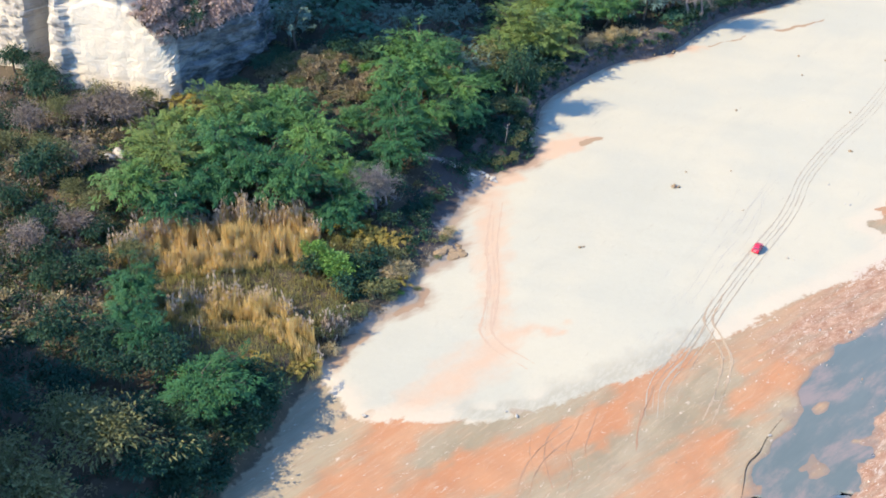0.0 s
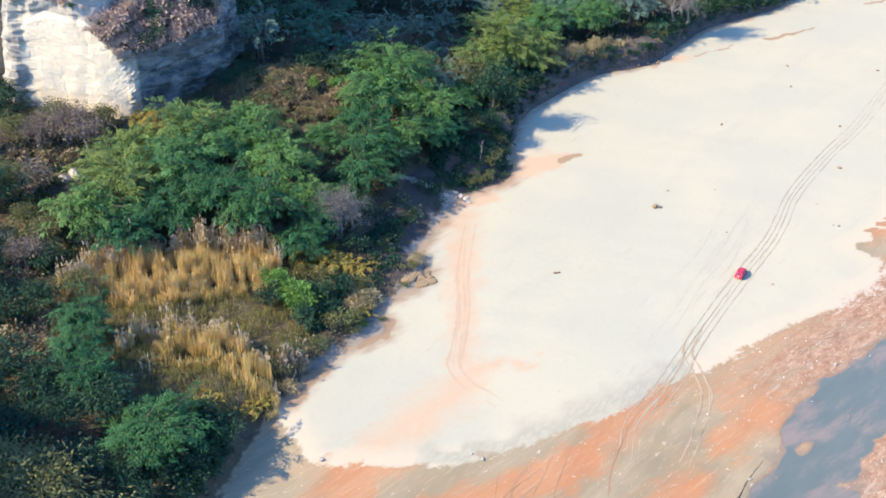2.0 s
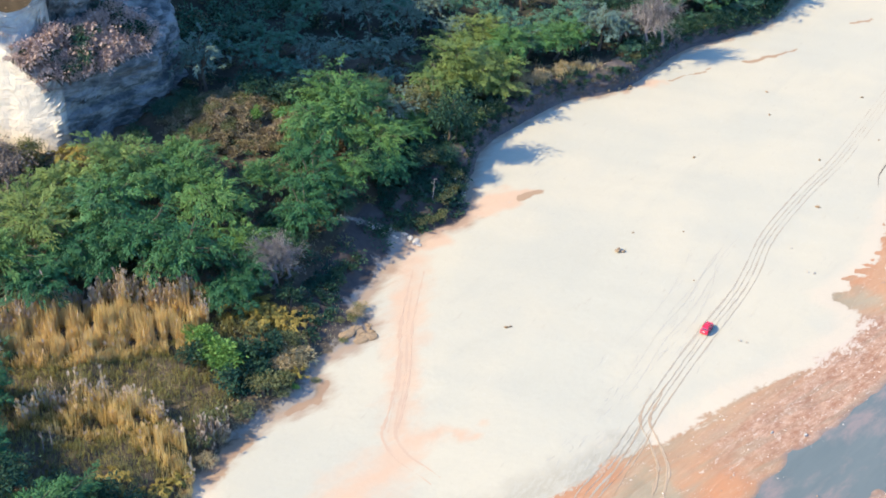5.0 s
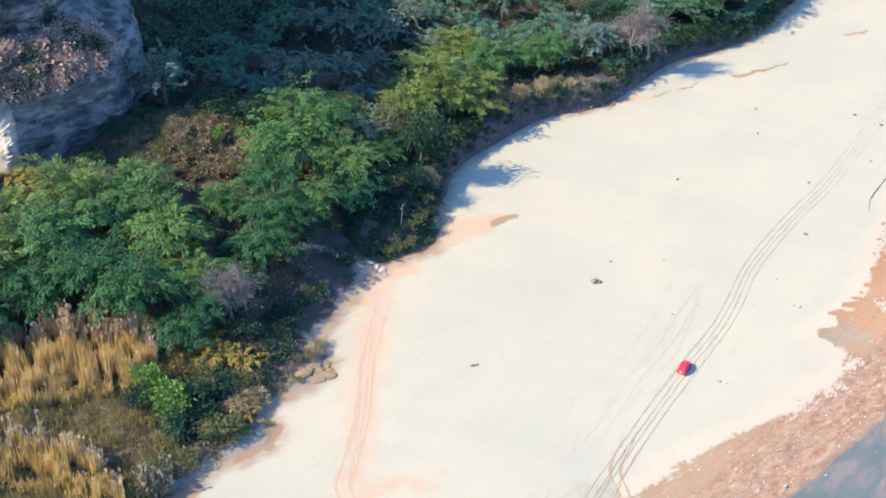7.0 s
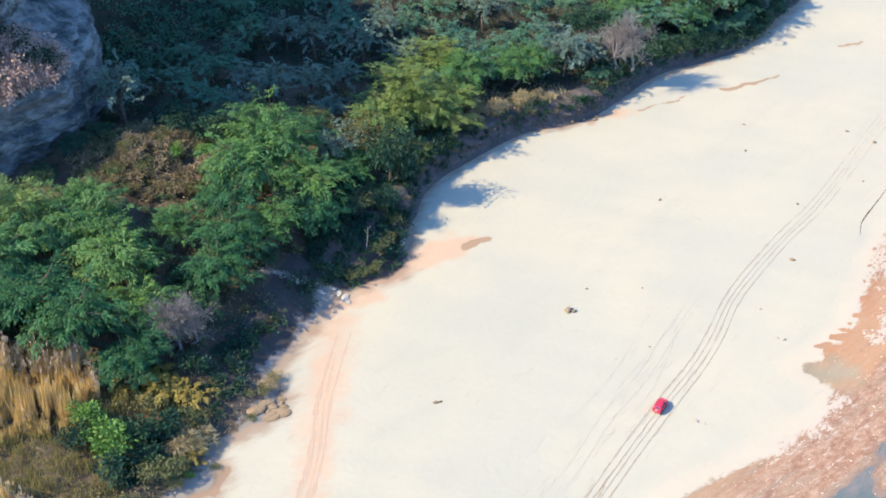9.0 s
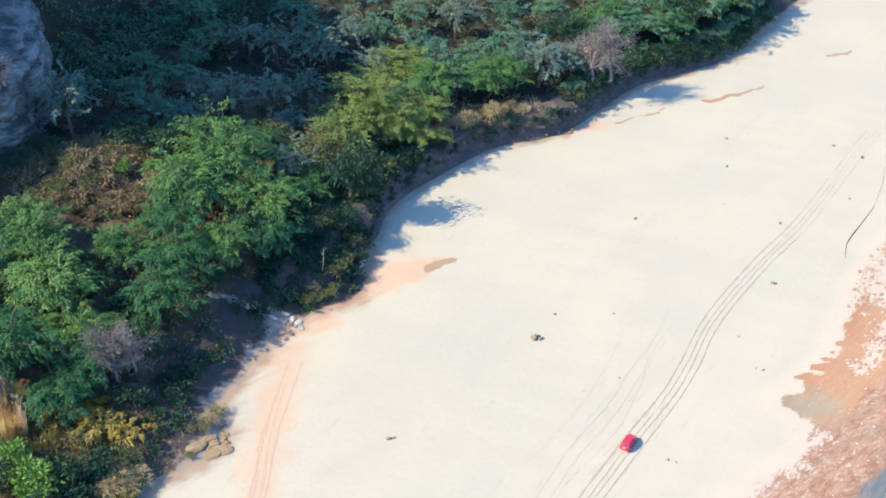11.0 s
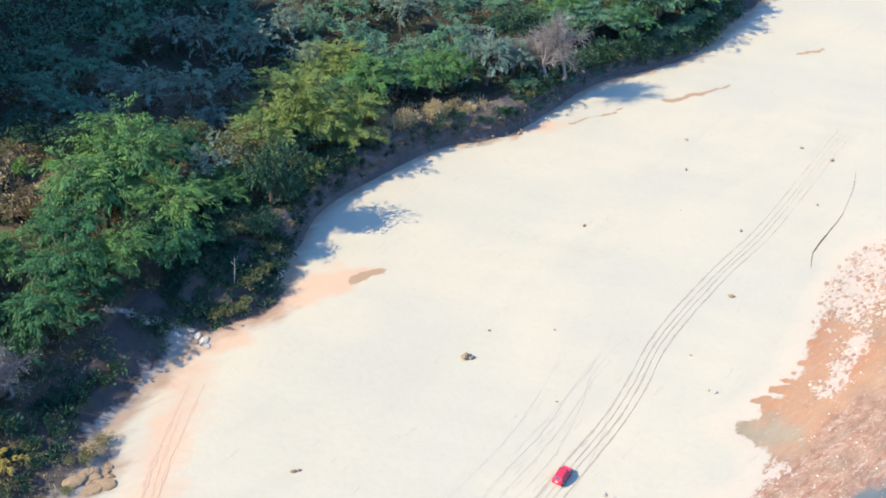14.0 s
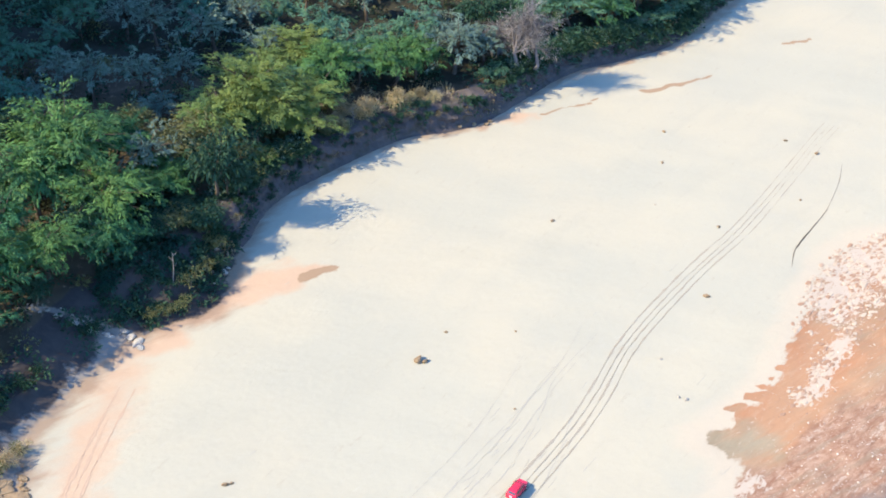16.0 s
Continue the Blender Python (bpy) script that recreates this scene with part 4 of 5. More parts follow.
grove("shrub", 0.5, (-6, 155), (-4.5, 158), (-3, 163), (-0.5, 168), (-4.5, 152), (-2.5, 160), (-5, 161), (-1, 165.5))
grove("olive_shrub", 1.1, (-10, 138), (-12, 134), (-16, 128), (-8, 147))
for key, x, y, size in [("straw", 0.4, 155.4, 1.0), ("olive_shrub", 0.0, 154.2, 0.55), ("straw", 1.2, 157.2, 0.8), ("olive_shrub", 0.6, 157.4, 0.45), ("gold_shrub", -9.9, 139.4, 0.8), ("olive_shrub", -8.2, 139.0, 0.8),
                        ("gold_shrub", -6.3, 141.4, 0.75), ("olive_shrub", -7.4, 140.4, 0.7), ("straw", -7.3, 144.7, 1.4), ("straw", -5.6, 145.8, 1.3), ("straw", -8.3, 142.8, 1.4), ("straw", -6.4, 143.6, 1.3),
                        ("straw", -14.2, 129.6, 1.1), ("straw", -15.2, 125.8, 1.1), ("brown", -13.6, 131.4, 0.8)]:
    plant(key, x, y, size, free=True)
# the tall growth over the steep bank
grove("acacia", 1.05, (1, 192), (6, 200))
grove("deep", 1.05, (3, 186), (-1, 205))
grove("dark", 1.25, (9, 196), (10, 206), (16, 214.5), (0, 187))
plant("dark", 12.6, 200.4, 1.05, squash=1.45, free=True)
plant("dark", 14.6, 201.4, 0.8, squash=1.2, free=True)
plant("dark", 15.6, 202.2, 0.6, free=True)
plant("dark", 12.6, 193.8, 0.75, free=True)
grove("dark", 0.62, (12, 199), (13, 208), (8, 200))
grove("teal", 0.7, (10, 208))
grove("grey", 1.0, (4, 203), (2, 218))
grove("olive", 1.3, (9, 211.5), (14, 210.5), (7, 206))
grove("yellow", 1.15, (13.5, 222), (17, 219), (12, 216), (10, 214))
grove("yellow", 1.0, (17, 211.5), (21, 219), (22, 224), (15, 233), (19, 238))
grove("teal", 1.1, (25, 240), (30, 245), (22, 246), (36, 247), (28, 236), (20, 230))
grove("dark", 0.9, (12, 243), (25, 229.5))
grove("acacia", 1.0, (33.5, 237.5), (37, 239.5), (24, 233))
grove("grey", 1.3, (43, 243), (47, 246), (40, 249), (13.5, 238.5))
plant("bare", 54.4, 246.6, 1.6, squash=1.32, free=True)
grove("bare", 1.2, (50.5, 249))
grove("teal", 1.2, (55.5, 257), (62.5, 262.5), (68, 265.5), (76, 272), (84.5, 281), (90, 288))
grove("dark", 1.3, (54, 261), (72, 271), (82, 282), (47, 259), (87.5, 289))
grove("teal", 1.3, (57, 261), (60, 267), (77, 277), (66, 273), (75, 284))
grove("acacia", 1.1, (69, 266), (83, 281), (58, 264.5))
grove("dark", 0.6, (-3, 177), (7, 191))
for x, y, size in [(29.8, 225.9, 1.25), (34.8, 229.2, 1.2), (26.3, 226.5, 1.0), (31, 226.6, 0.9), (36.6, 230.8, 0.8)]:
    plant("straw", x, y, size, squash=2.0)
grove("straw", 1.0, (24, 221.5), (27, 222.5), (30, 225.5), (31, 228), (28, 226), (34, 231), (38, 234), (40, 233), (26, 225))
grove("shrub", 1.1, (22, 214.5), (20, 211), (25, 219.5), (48, 238), (18.5, 207), (16, 201), (15.5, 196), (14.8, 190))
grove("olive_shrub", 1.5, (12.3, 194.2), (11.4, 195), (9.5, 193))
LIP = BANK[(BANK[:, 1] > 197) & (BANK[:, 1] < 290)]
for n, (a, b) in enumerate(zip(LIP[:-1], LIP[1:])):
    w = (b - a) / np.linalg.norm(b - a)
    d = CHANCE.uniform(1.3, 2.6)
    x, y = a[0] - w[1] * d, a[1] + w[0] * d
    for _ in range(2 if y < 236 else 0):
        plant("shrub" if n % 3 else "brown", float(a[0] - 0.8 * w[1]), float(a[1] + 0.8 * w[0]), CHANCE.uniform(0.3, 0.5), z=CHANCE.uniform(1.2, 3.2), free=True)
    if y > 240:
        for d, size in ((1.1, 0.26), (3.2, 0.46)):
            d += CHANCE.uniform(-0.4, 0.4)
            x, y = a[0] - w[1] * d + CHANCE.uniform(-0.7, 0.7), a[1] + w[0] * d + CHANCE.uniform(-0.3, 0.7)
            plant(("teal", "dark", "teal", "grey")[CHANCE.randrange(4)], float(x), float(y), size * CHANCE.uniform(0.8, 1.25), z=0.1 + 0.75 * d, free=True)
    elif not (222 < y < 241 and 27 < x < 54) or CHANCE.random() < 0.2:
        plant(("shrub", "shrub", "olive_shrub")[CHANCE.randrange(3)], float(x), float(y), CHANCE.uniform(0.4, 0.7))
grove("olive_shrub", 0.9, (13.5, 188), (14, 192.5), (12.5, 185), (50, 240), (55, 247))
grove("olive_shrub", 0.6, (10.5, 180.5), (12.3, 181.8), (9, 179.6))
grove("olive_shrub", 0.8, (-0.8, 150), (-3.6, 141.5), (-7, 140), (-5.6, 142), (-7.6, 138), (-1.6, 153.5))
grove("green_shrub", 0.6, (-6.2, 139.6), (-7.6, 141.2))
# the shaded valley and the wooded hill behind
grove("dark", 1.0, (-21, 206), (-14, 204))
# Teal and grey kinds stand for dark ones paled by the valley's haze.
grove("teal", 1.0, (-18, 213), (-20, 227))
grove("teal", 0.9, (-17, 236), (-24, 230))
plant("grey", -29.5, 206.5, 1.35, squash=1.35)
plant("grey", -31.5, 211, 1.1, squash=1.2)
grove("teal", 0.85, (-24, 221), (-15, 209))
for x, y, size in [(-8, 221, 1.0), (-2, 223, 1.05), (3, 227, 1.0), (-3, 240, 1.1), (5.5, 238.5, 1.2), (-13, 215, 0.9), (9, 246, 1.0), (-13, 225, 0.85)]:
    plant("grey", x, y, size, squash=1.3)
grove("yellow", 0.5, (-9.5, 213.5))
grove("olive", 0.95, (-0.5, 212.5), (2.5, 209))
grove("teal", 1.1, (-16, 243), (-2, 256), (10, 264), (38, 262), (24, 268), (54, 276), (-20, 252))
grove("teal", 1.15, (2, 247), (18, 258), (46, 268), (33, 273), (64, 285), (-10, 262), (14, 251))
grove("grey", 1.15, (-9, 244), (8, 254), (28, 259), (44, 281), (20, 266))
grove("green_shrub", 1.0, (-10, 200), (-16, 199), (-19, 197.5))

grove("dark", 0.7, (-37.5, 189.5), (-33.5, 194.5), (-31.5, 200))

# brown dry mound below the shaded wall, and the growth on the shelf of the cliff
RNG = random.Random(3)
for n in range(190):
    a, r = RNG.uniform(0, 2 * math.pi), math.sqrt(RNG.random())
    plant("olive_shrub" if n % 5 == 0 else "brown", -22 + 13 * r * math.cos(a), 197 + 8.5 * r * math.sin(a) + 1.5 * r * math.cos(a), RNG.uniform(0.6, 1.05))
SHELF = CLIFF[(CLIFF[:, 0] > -53.5) & (CLIFF[:, 1] < 204) & (CLIFF[:, 0] < -30)]
for n in range(170):
    s = RNG.random() ** 0.8 * (len(SHELF) - 1.01)
    a, b = SHELF[int(s)], SHELF[int(s) + 1]
    w, base = (b - a) / np.linalg.norm(b - a), a + (b - a) * (s % 1)
    deep = float(shelf_depth(base[0]))
    off = RNG.uniform(0.05, 0.85) * deep
    x, y = base[0] - w[1] * (off + 0.85), base[1] + w[0] * (off + 0.85)
    plant("shrub" if n % 14 == 0 else "russet", float(x), float(y), RNG.uniform(0.9, 1.5), z=float(np.interp(base[0], SHELF_X, SHELF_Z)) - 0.4 + 5.5 * off / deep)


for n in range(12):
    plant("shrub" if n % 3 == 0 else "russet", -66 + 1.5 * n, float(np.interp(-66 + 1.5 * n, [-69, -60, -52, -48], [187.8, 186.3, 185.6, 185.6])) + RNG.uniform(1.2, 3.0), RNG.uniform(0.4, 0.75), z=float(np.interp(-66 + 1.5 * n, SHELF_X, SHELF_Z)) + 0.3)
for n in range(9):
    plant("straw" if n % 2 else "gold_shrub", -48.5 + 0.8 * n, 184.4 + RNG.uniform(-0.5, 1.2), RNG.uniform(0.8, 1.2))
    plant("russet", -53.5 + 0.55 * n + RNG.uniform(-0.3, 0.3), 185.7 + 0.1 * n, RNG.uniform(0.4, 0.75), z=24.0 - 0.65 * n)


# ---- undergrowth over the rest of the slope ----
def scrub(name, label, leaf, seed, count, leaves, length, width, where, tall=1.5, wide=1.4):
    """Low growth that nobody could count: leafy mounds of uneven size as one mesh."""
    rng = np.random.default_rng(seed)
    spots = []
    while len(spots) < count:
        x, y = rng.uniform(-80, 97), rng.uniform(90, 290)
        d, inside = table_at(x, y, 1), table_at(x, y, 5)
        if d < (3.2 if 130 < y < 161 else 2.4 if 138 < y < 178 else 1.0) or (inside > -1.5 and y < 226) or inside > 36 or rng.random() > where(x, y, d):
            continue
        spots.append((x, y, bank_top(x, y)))
    spots = np.array(spots)
    size = rng.uniform(0.55, 1.35, count) * np.where(spots[:, 1] > 225, 1.45, 1.0)
    size *= np.clip([room_for_growth(x, y) / (1.1 * tall) for x, y, _ in spots], 0.35, 1)
    lumps = ball(rng, count * 5) * (wide * 0.7, wide * 0.7, tall * 0.4) * rng.uniform(0.3, 1.0, (count * 5, 1))
    lumps[:, 2] = np.abs(lumps[:, 2]) + tall * 0.25
    which = rng.integers(0, count * 5, count * leaves)
    owner = which // 5
    off = ball(rng, len(which)) * (rng.uniform(0.1, 1.0, len(which)) ** 0.5)[:, None] * (0.7 * wide, 0.7 * wide, 0.45 * tall)
    roots = (lumps[which] + off) * size[owner][:, None]
    roots[:, 2] = np.abs(roots[:, 2])
    ways = off + lumps[which] * 0.6 + 0.4 * rng.normal(size=off.shape) + (0, 0, 0.3)
    v, f = fronds(rng, roots + spots[owner], ways, length, width, 0.4)
    ob = mesh_object(name, v, f, leaf)
    store(ob, "clump", np.repeat((0.55 * rng.random(count)[owner] + 0.45 * rng.random(count * 5)[which]), 4))
    tagged(ob, label, "undergrowth", kind="stuff")


def reeds_here(x, y):
    return -49 < x < -17 and 119 < y < 155


def terrace(x, y):
    return 22 < x < 52 and abs(y - 222 - 0.62 * (x - 25)) < 5


scrub("undergrowth", "dense dark green undergrowth between the trees", LEAF_DARK, 61, 1000, 57, 0.68, 0.29, lambda x, y, d: 0.04 if reeds_here(x, y) else 0.05 if terrace(x, y) else 0.55 if 2 < x < 17 and 168 < y < 196 else 1.0 if x < -45 else 0.55)
scrub("undergrowth", "olive and yellowish low scrub on the slope", LEAF_OLIVE, 62, 600, 65, 0.57, 0.25, lambda x, y, d: 0.08 if reeds_here(x, y) or y < 122 else (0.1 if 138 < y < 178 and d < 7 else 0.15 if 0 < x < 17 and 168 < y < 196 else 1.0 if x < -45 else 0.5 if y < 235 else 0.15), 1.3)
scrub("undergrowth", "withered brown low scrub on dry soil", LEAF_BROWN, 63, 420, 65, 0.52, 0.22, lambda x, y, d: 0.05 if reeds_here(x, y) or y < 116 else (0.05 if 138 < y < 178 and d < 7 else 1.0 if x < -40 else 0.3 if x < -25 or d < 5 else 0.1), 1.2)
scrub("undergrowth", "green creepers and scrub hanging over the steep bank", LEAF_DARK, 64, 360, 78, 0.74, 0.25, lambda x, y, d: 0.0 if terrace(x, y) and d > 1.2 else 1.0 if d < 5 and y > 194 else 0.0, 1.5)
scrub("undergrowth", "dense dark shrubs on the shaded river slope", LEAF_DARK, 67, 420, 50, 0.57, 0.22, lambda x, y, d: 1.0 if 2 < x < 17 and 166 < y < 200 and d > (1.2 if y > 177 else 3.4) else 0.8 if (136 < y < 166 and 4.5 < d < 8 or 154 < y < 166 and 3.6 < d < 8) and x > -14 else 0.0, 0.8, 0.9)
scrub("undergrowth", "dark green growth along the lip of the cut bank", LEAF_DARK, 65, 300, 93, 0.57, 0.20, lambda x, y, d: 1.0 if 197 < y < 266 and d < 3.6 and not terrace(x, y) else 0.0, 1.5, 1.2)
scrub("undergrowth", "olive and grey growth along the lip of the cut bank", LEAF_GREY, 66, 150, 93, 0.51, 0.16, lambda x, y, d: 1.0 if 197 < y < 266 and d < 4.5 and not terrace(x, y) else 0.0, 1.4, 1.1)
scrub("undergrowth", "dull purple-brown leafless bushes below the cliff", LEAF_DUSK, 69, 360, 65, 0.63, 0.17, lambda x, y, d: 1.0 if x < -44 and 122 < y < 186 and math.hypot(x + 55, y - 165) > 5 else 0.0, 1.9, 1.8)
scrub("undergrowth", "dark green bushes packed below the cliff", LEAF_DARK, 70, 380, 65, 0.68, 0.26, lambda x, y, d: 1.0 if x < -44 and 98 < y < 186 and math.hypot(x + 55, y - 165) > 5 else 0.0, 1.9, 1.8)
# Hill bushes brightened and blued in the leaf colour, for haze.
scrub("undergrowth", "haze-blue shaded bushes over the wooded hill", LEAF_HAZY, 68, 700, 50, 0.91, 0.37, lambda x, y, d: 1.0 if y > 224 and table_at(x, y, 5) > -6 else 0.0, 1.7, 1.6)
for kinds in KINDS.values():
    for ob in kinds:
        for o in (*ob.children_recursive, ob):
            bpy.data.objects.remove(o)


def build_reeds(name, label, seed, count, tall, corners, leaf, plume_share, gap=0.0):
    """A bed of dry reeds inside the outline given by a few corners: upright bent blades, some with a pale plume."""
    rng = np.random.default_rng(seed)
    outline = np.array(corners, float)
    root = new(name)
    low, high = outline.min(0), outline.max(0)
    spots = rng.uniform(low, high, (count * 3, 2))

    def within(q):
        kept = np.zeros(len(q), bool)
        for a, b in zip(outline, np.roll(outline, -1, 0)):
            kept ^= ((a[1] > q[:, 1]) != (b[1] > q[:, 1])) & (q[:, 0] < (b[0] - a[0]) * (q[:, 1] - a[1]) / (b[1] - a[1] + 1e-9) + a[0])
        return kept

    inside = within(spots)
    tuft = rough(spots[:, 0], spots[:, 1], 3.5, seed + 1)
    spots = spots[inside & (rng.random(len(spots)) < 0.7 + 0.25 * tuft) & (tuft > gap - 1)][:count]
    z = land_height(spots[:, 0], spots[:, 1])[0]
    feet = np.column_stack([spots, z])
    n = len(feet)
    long = tall * rng.uniform(0.5, 1.15, n) ** 1.2 * (0.85 + 0.3 * rough(spots[:, 0], spots[:, 1], 6, seed + 2))
    rim = ~within(spots + (-0.8, 2.6))
    front = ~within(spots + (0.2, -2.2)) & ~rim
    long *= np.where(rim, 1.18, np.where(front, rng.uniform(0.3, 0.75, n), 1.0))
    way = np.column_stack([0.13 * rng.normal(size=(n, 2)) + (0.05, 0.03), np.ones(n)])
    v, f = fronds(rng, feet, way, 1.0, 0.085, 0.05)
    v = v.reshape(n, 4, 3)
    v[:, :, 2] = feet[:, 2:3] + (v[:, :, 2] - feet[:, 2:3]) * long[:, None]
    blades = mesh_object("blades", v.reshape(-1, 3), f, leaf, root)
    store(blades, "clump", np.repeat(np.clip(0.5 + 0.5 * rough(spots[:, 0], spots[:, 1], 2.4, seed + 3), 0, 1), 4))
    tops = v[:, 3]
    chosen = rng.random(n) < plume_share * np.where(rim, 3.0, 0.12)
    tips = np.repeat(tops[chosen], 2, 0)
    pv, pf = fronds(rng, tips - (0, 0, 0.5), np.column_stack([0.2 * rng.normal(size=(len(tips), 2)), np.ones(len(tips))]), 1.0, 0.24, 0.15)
    mesh_object("plumes", pv, pf, PLUME, root, "pale feathery plumes")
    tagged(root, label, "reeds", kind="stuff")


build_reeds("reed_bed", "tall golden dry reeds with pale plumes", 31, 24000, 3.6,
            [(-49, 140), (-46, 146), (-39, 152), (-30, 154.5), (-22, 155), (-19, 150), (-21, 144), (-27, 142), (-33, 139.5), (-40, 138)], LEAF_REED, 0.10, 0.6)
build_reeds("reed_bed", "golden brown dry reeds beside the sandy river bed", 41, 11000, 3.1,
            [(-38.5, 127.5), (-36, 132.5), (-30, 135.5), (-24, 133.5), (-18.5, 128.5), (-16, 123), (-15.8, 119.5), (-18.5, 119.5), (-20.5, 123.5), (-25, 126.6), (-31, 126.2)], LEAF_REED, 0.07, 0.8)
build_reeds("reed_bed", "thin grey-violet reeds with pale plumes at the bank", 43, 700, 2.8,
            [(-16.6, 127), (-16.4, 130), (-13.6, 132.4), (-13, 130), (-14.8, 127)], LEAF_DUSK, 0.07, 0.0)
build_reeds("grass_patch", "olive green tall grass between the reed beds", 55, 22000, 1.4,
            [(-47, 130), (-49, 141), (-34, 141), (-22, 147), (-14, 157), (-9, 153), (-9, 145), (-13, 137), (-16, 126), (-20, 118), (-27, 116), (-38, 120)], LEAF_GRASS, 0.0)
build_reeds("grass_patch", "straw-coloured dry grass on the bank terrace", 57, 2600, 0.8,
            [(22, 219), (30, 226), (41, 234), (46, 238), (38, 238), (28, 232), (20, 224)], LEAF_STRAW, 0.0)
build_reeds("grass_patch", "olive and straw grass between shrubs on the slope", 51, 7000, 0.9,
            [(-60, 118), (-62, 172), (-46, 180), (-20, 186), (-4, 170), (0, 150), (-8, 137), (-22, 120)], LEAF_STRAW, 0.0)


def dead_stem(x, y, tall, lean):
    """A pale dead stem that still stands, with a few broken side twigs."""
    verts, faces = [], []
    z = ground_at(x, y)
    top = np.array([x + lean, y + 0.1, z + tall])
    base = np.array([x, y, z - 0.2])
    tube(verts, faces, [base, (base + top) / 2 + (0.08, 0, 0), top], [0.075, 0.06, 0.035], 7)
    for n, f in enumerate((0.55, 0.75, 0.9)):
        p = base + (top - base) * f
        tube(verts, faces, [p, p + (0.3 * (-1) ** n, 0.1, 0.25), p + (0.45 * (-1) ** n, 0.15, 0.6)], [0.04, 0.03, 0.015], 5)
    ob = mesh_object("dead_stem", verts, faces, BARK_PALE, smooth=True)
    tagged(ob, "pale bleached dead stem standing among the scrub", "dead wood")


dead_stem(-33.6, 123.6, 3.4, 0.1)
dead_stem(-32.7, 123.9, 3.9, 0.2)
dead_stem(10.6, 184.2, 4.2, 0.3)
dead_stem(28.5, 223.8, 3.2, -0.1)
dead_stem(31.5, 227, 3.0, 0.2)


# ---- stones, ruts, the car ----
def stone_mesh(seed, material, name="stone"):
    rng = np.random.default_rng(seed)
    bm = bmesh.new()
    bmesh.ops.create_icosphere(bm, subdivisions=2, radius=1.0)
    cuts = [(n, rng.uniform(0.55, 0.85)) for n in ball(rng, 9)]
    for v in bm.verts:
        c = np.array(v.co)
        for n, h in cuts:
            c = c - n * max(0.0, float(n @ c) - h)
        c = c * (1 + 0.03 * rng.normal())
        v.co = Vector((c[0] * 1.3, c[1] * 0.9, max(-0.4, c[2] * 0.75)))
    me = bpy.data.meshes.new(name)
    bm.to_mesh(me)
    bm.free()
    me.materials.append(material)
    return me


STONES = [stone_mesh(s, STONE) for s in (1, 2, 3)]
BROWN_STONES = [stone_mesh(s, BROWN_STONE) for s in (4, 5, 6)]


def stone(x, y, size, meshes=STONES, label="pale stone lying on the river sand", sink=0.3, z=None, flat=1.0):
    ob = new("stone", meshes[CHANCE.randrange(3)])
    ob.matrix_world = pose(x, y, (ground_at(x, y) if z is None else z) + size * flat * (0.6 - sink), 0, 0, CHANCE.uniform(0, 360)) @ Matrix.Diagonal((size, size, size * flat, 1))
    tagged(ob, label, "stone", "stones on the river bed")
    return ob


stone(39.9, 174.8, 0.6, BROWN_STONES, "brown boulder half sunk in the open sand")
stone(40.7, 174.6, 0.36, BROWN_STONES, "brown stone beside a boulder in the open sand")
for x, y, s in [(21.8, 154.3, 0.42), (22.4, 154.5, 0.28), (74.8, 189.6, 0.5), (56.8, 205.4, 0.4), (42.9, 180.2, 0.28), (79.2, 205.7, 0.38), (98.1, 228, 0.5), (94.2, 231.7, 0.4),
                (74.1, 223.1, 0.38), (75.7, 232.8, 0.38), (92.3, 214.1, 0.3), (50.4, 167.2, 0.2), (51, 180.8, 0.22)]:
    stone(x, y, 0.72 * s, BROWN_STONES, "small brown stone on the open sand", 0.4)
for x, y, s in [(67.4, 176.8, 0.18), (69.2, 170, 0.24), (68.4, 170.3, 0.18), (54.5, 152.8, 0.26), (55.4, 152.4, 0.18), (71.4, 211, 0.16), (10.2, 113.8, 0.3), (8.8, 114.6, 0.2), (-9.6, 112.8, 0.36),
                (42.6, 111.6, 0.26), (55, 134.5, 0.22), (59.2, 134.2, 0.3)]:
    stone(x, y, s)
for n in range(16):
    y = RNG.uniform(186.5, 200.5)
    stone(float(np.interp(y, [186, 192, 202], [15.0, 15.2, 16.0])) + RNG.uniform(-1.3, 0.9), y, RNG.uniform(0.22, 0.55), STONES, "grey-white block of rock on the eroded bank", RNG.uniform(0.3, 0.55))
for n in range(14):
    stone(RNG.uniform(-0.8, 2.8), 151.2 + RNG.uniform(-1.2, 1.4), RNG.uniform(0.55, 1.25), BROWN_STONES, "tan slab of a broken rock ledge in the bank", RNG.uniform(0.3, 0.5), flat=0.3)
for n in range(14):
    f = RNG.random()
    stone(40.5 + 8.5 * f, 230.0 + 3.0 * f + RNG.uniform(-0.5, 0.9), RNG.uniform(0.2, 0.5), BROWN_STONES, "reddish broken earth at the foot of the cut bank", RNG.uniform(0.35, 0.55))
for x, y, size in [(7.4, 176.4, 0.5), (8.2, 175.6, 0.6), (8.8, 174.8, 0.45), (6.4, 177.2, 0.45)]:
    stone(x, y, 1.25 * size, STONES, "flat pale rock at the end of a ledge in the bank", 0.35, flat=0.4)
for n in range(9):
    stone(2.4 + RNG.uniform(-1.4, 1.4), 152.4 + RNG.uniform(-1.3, 1.6), RNG.uniform(0.18, 0.5), BROWN_STONES, "tan broken rock at the foot of the bank", RNG.uniform(0.3, 0.55), flat=0.6)
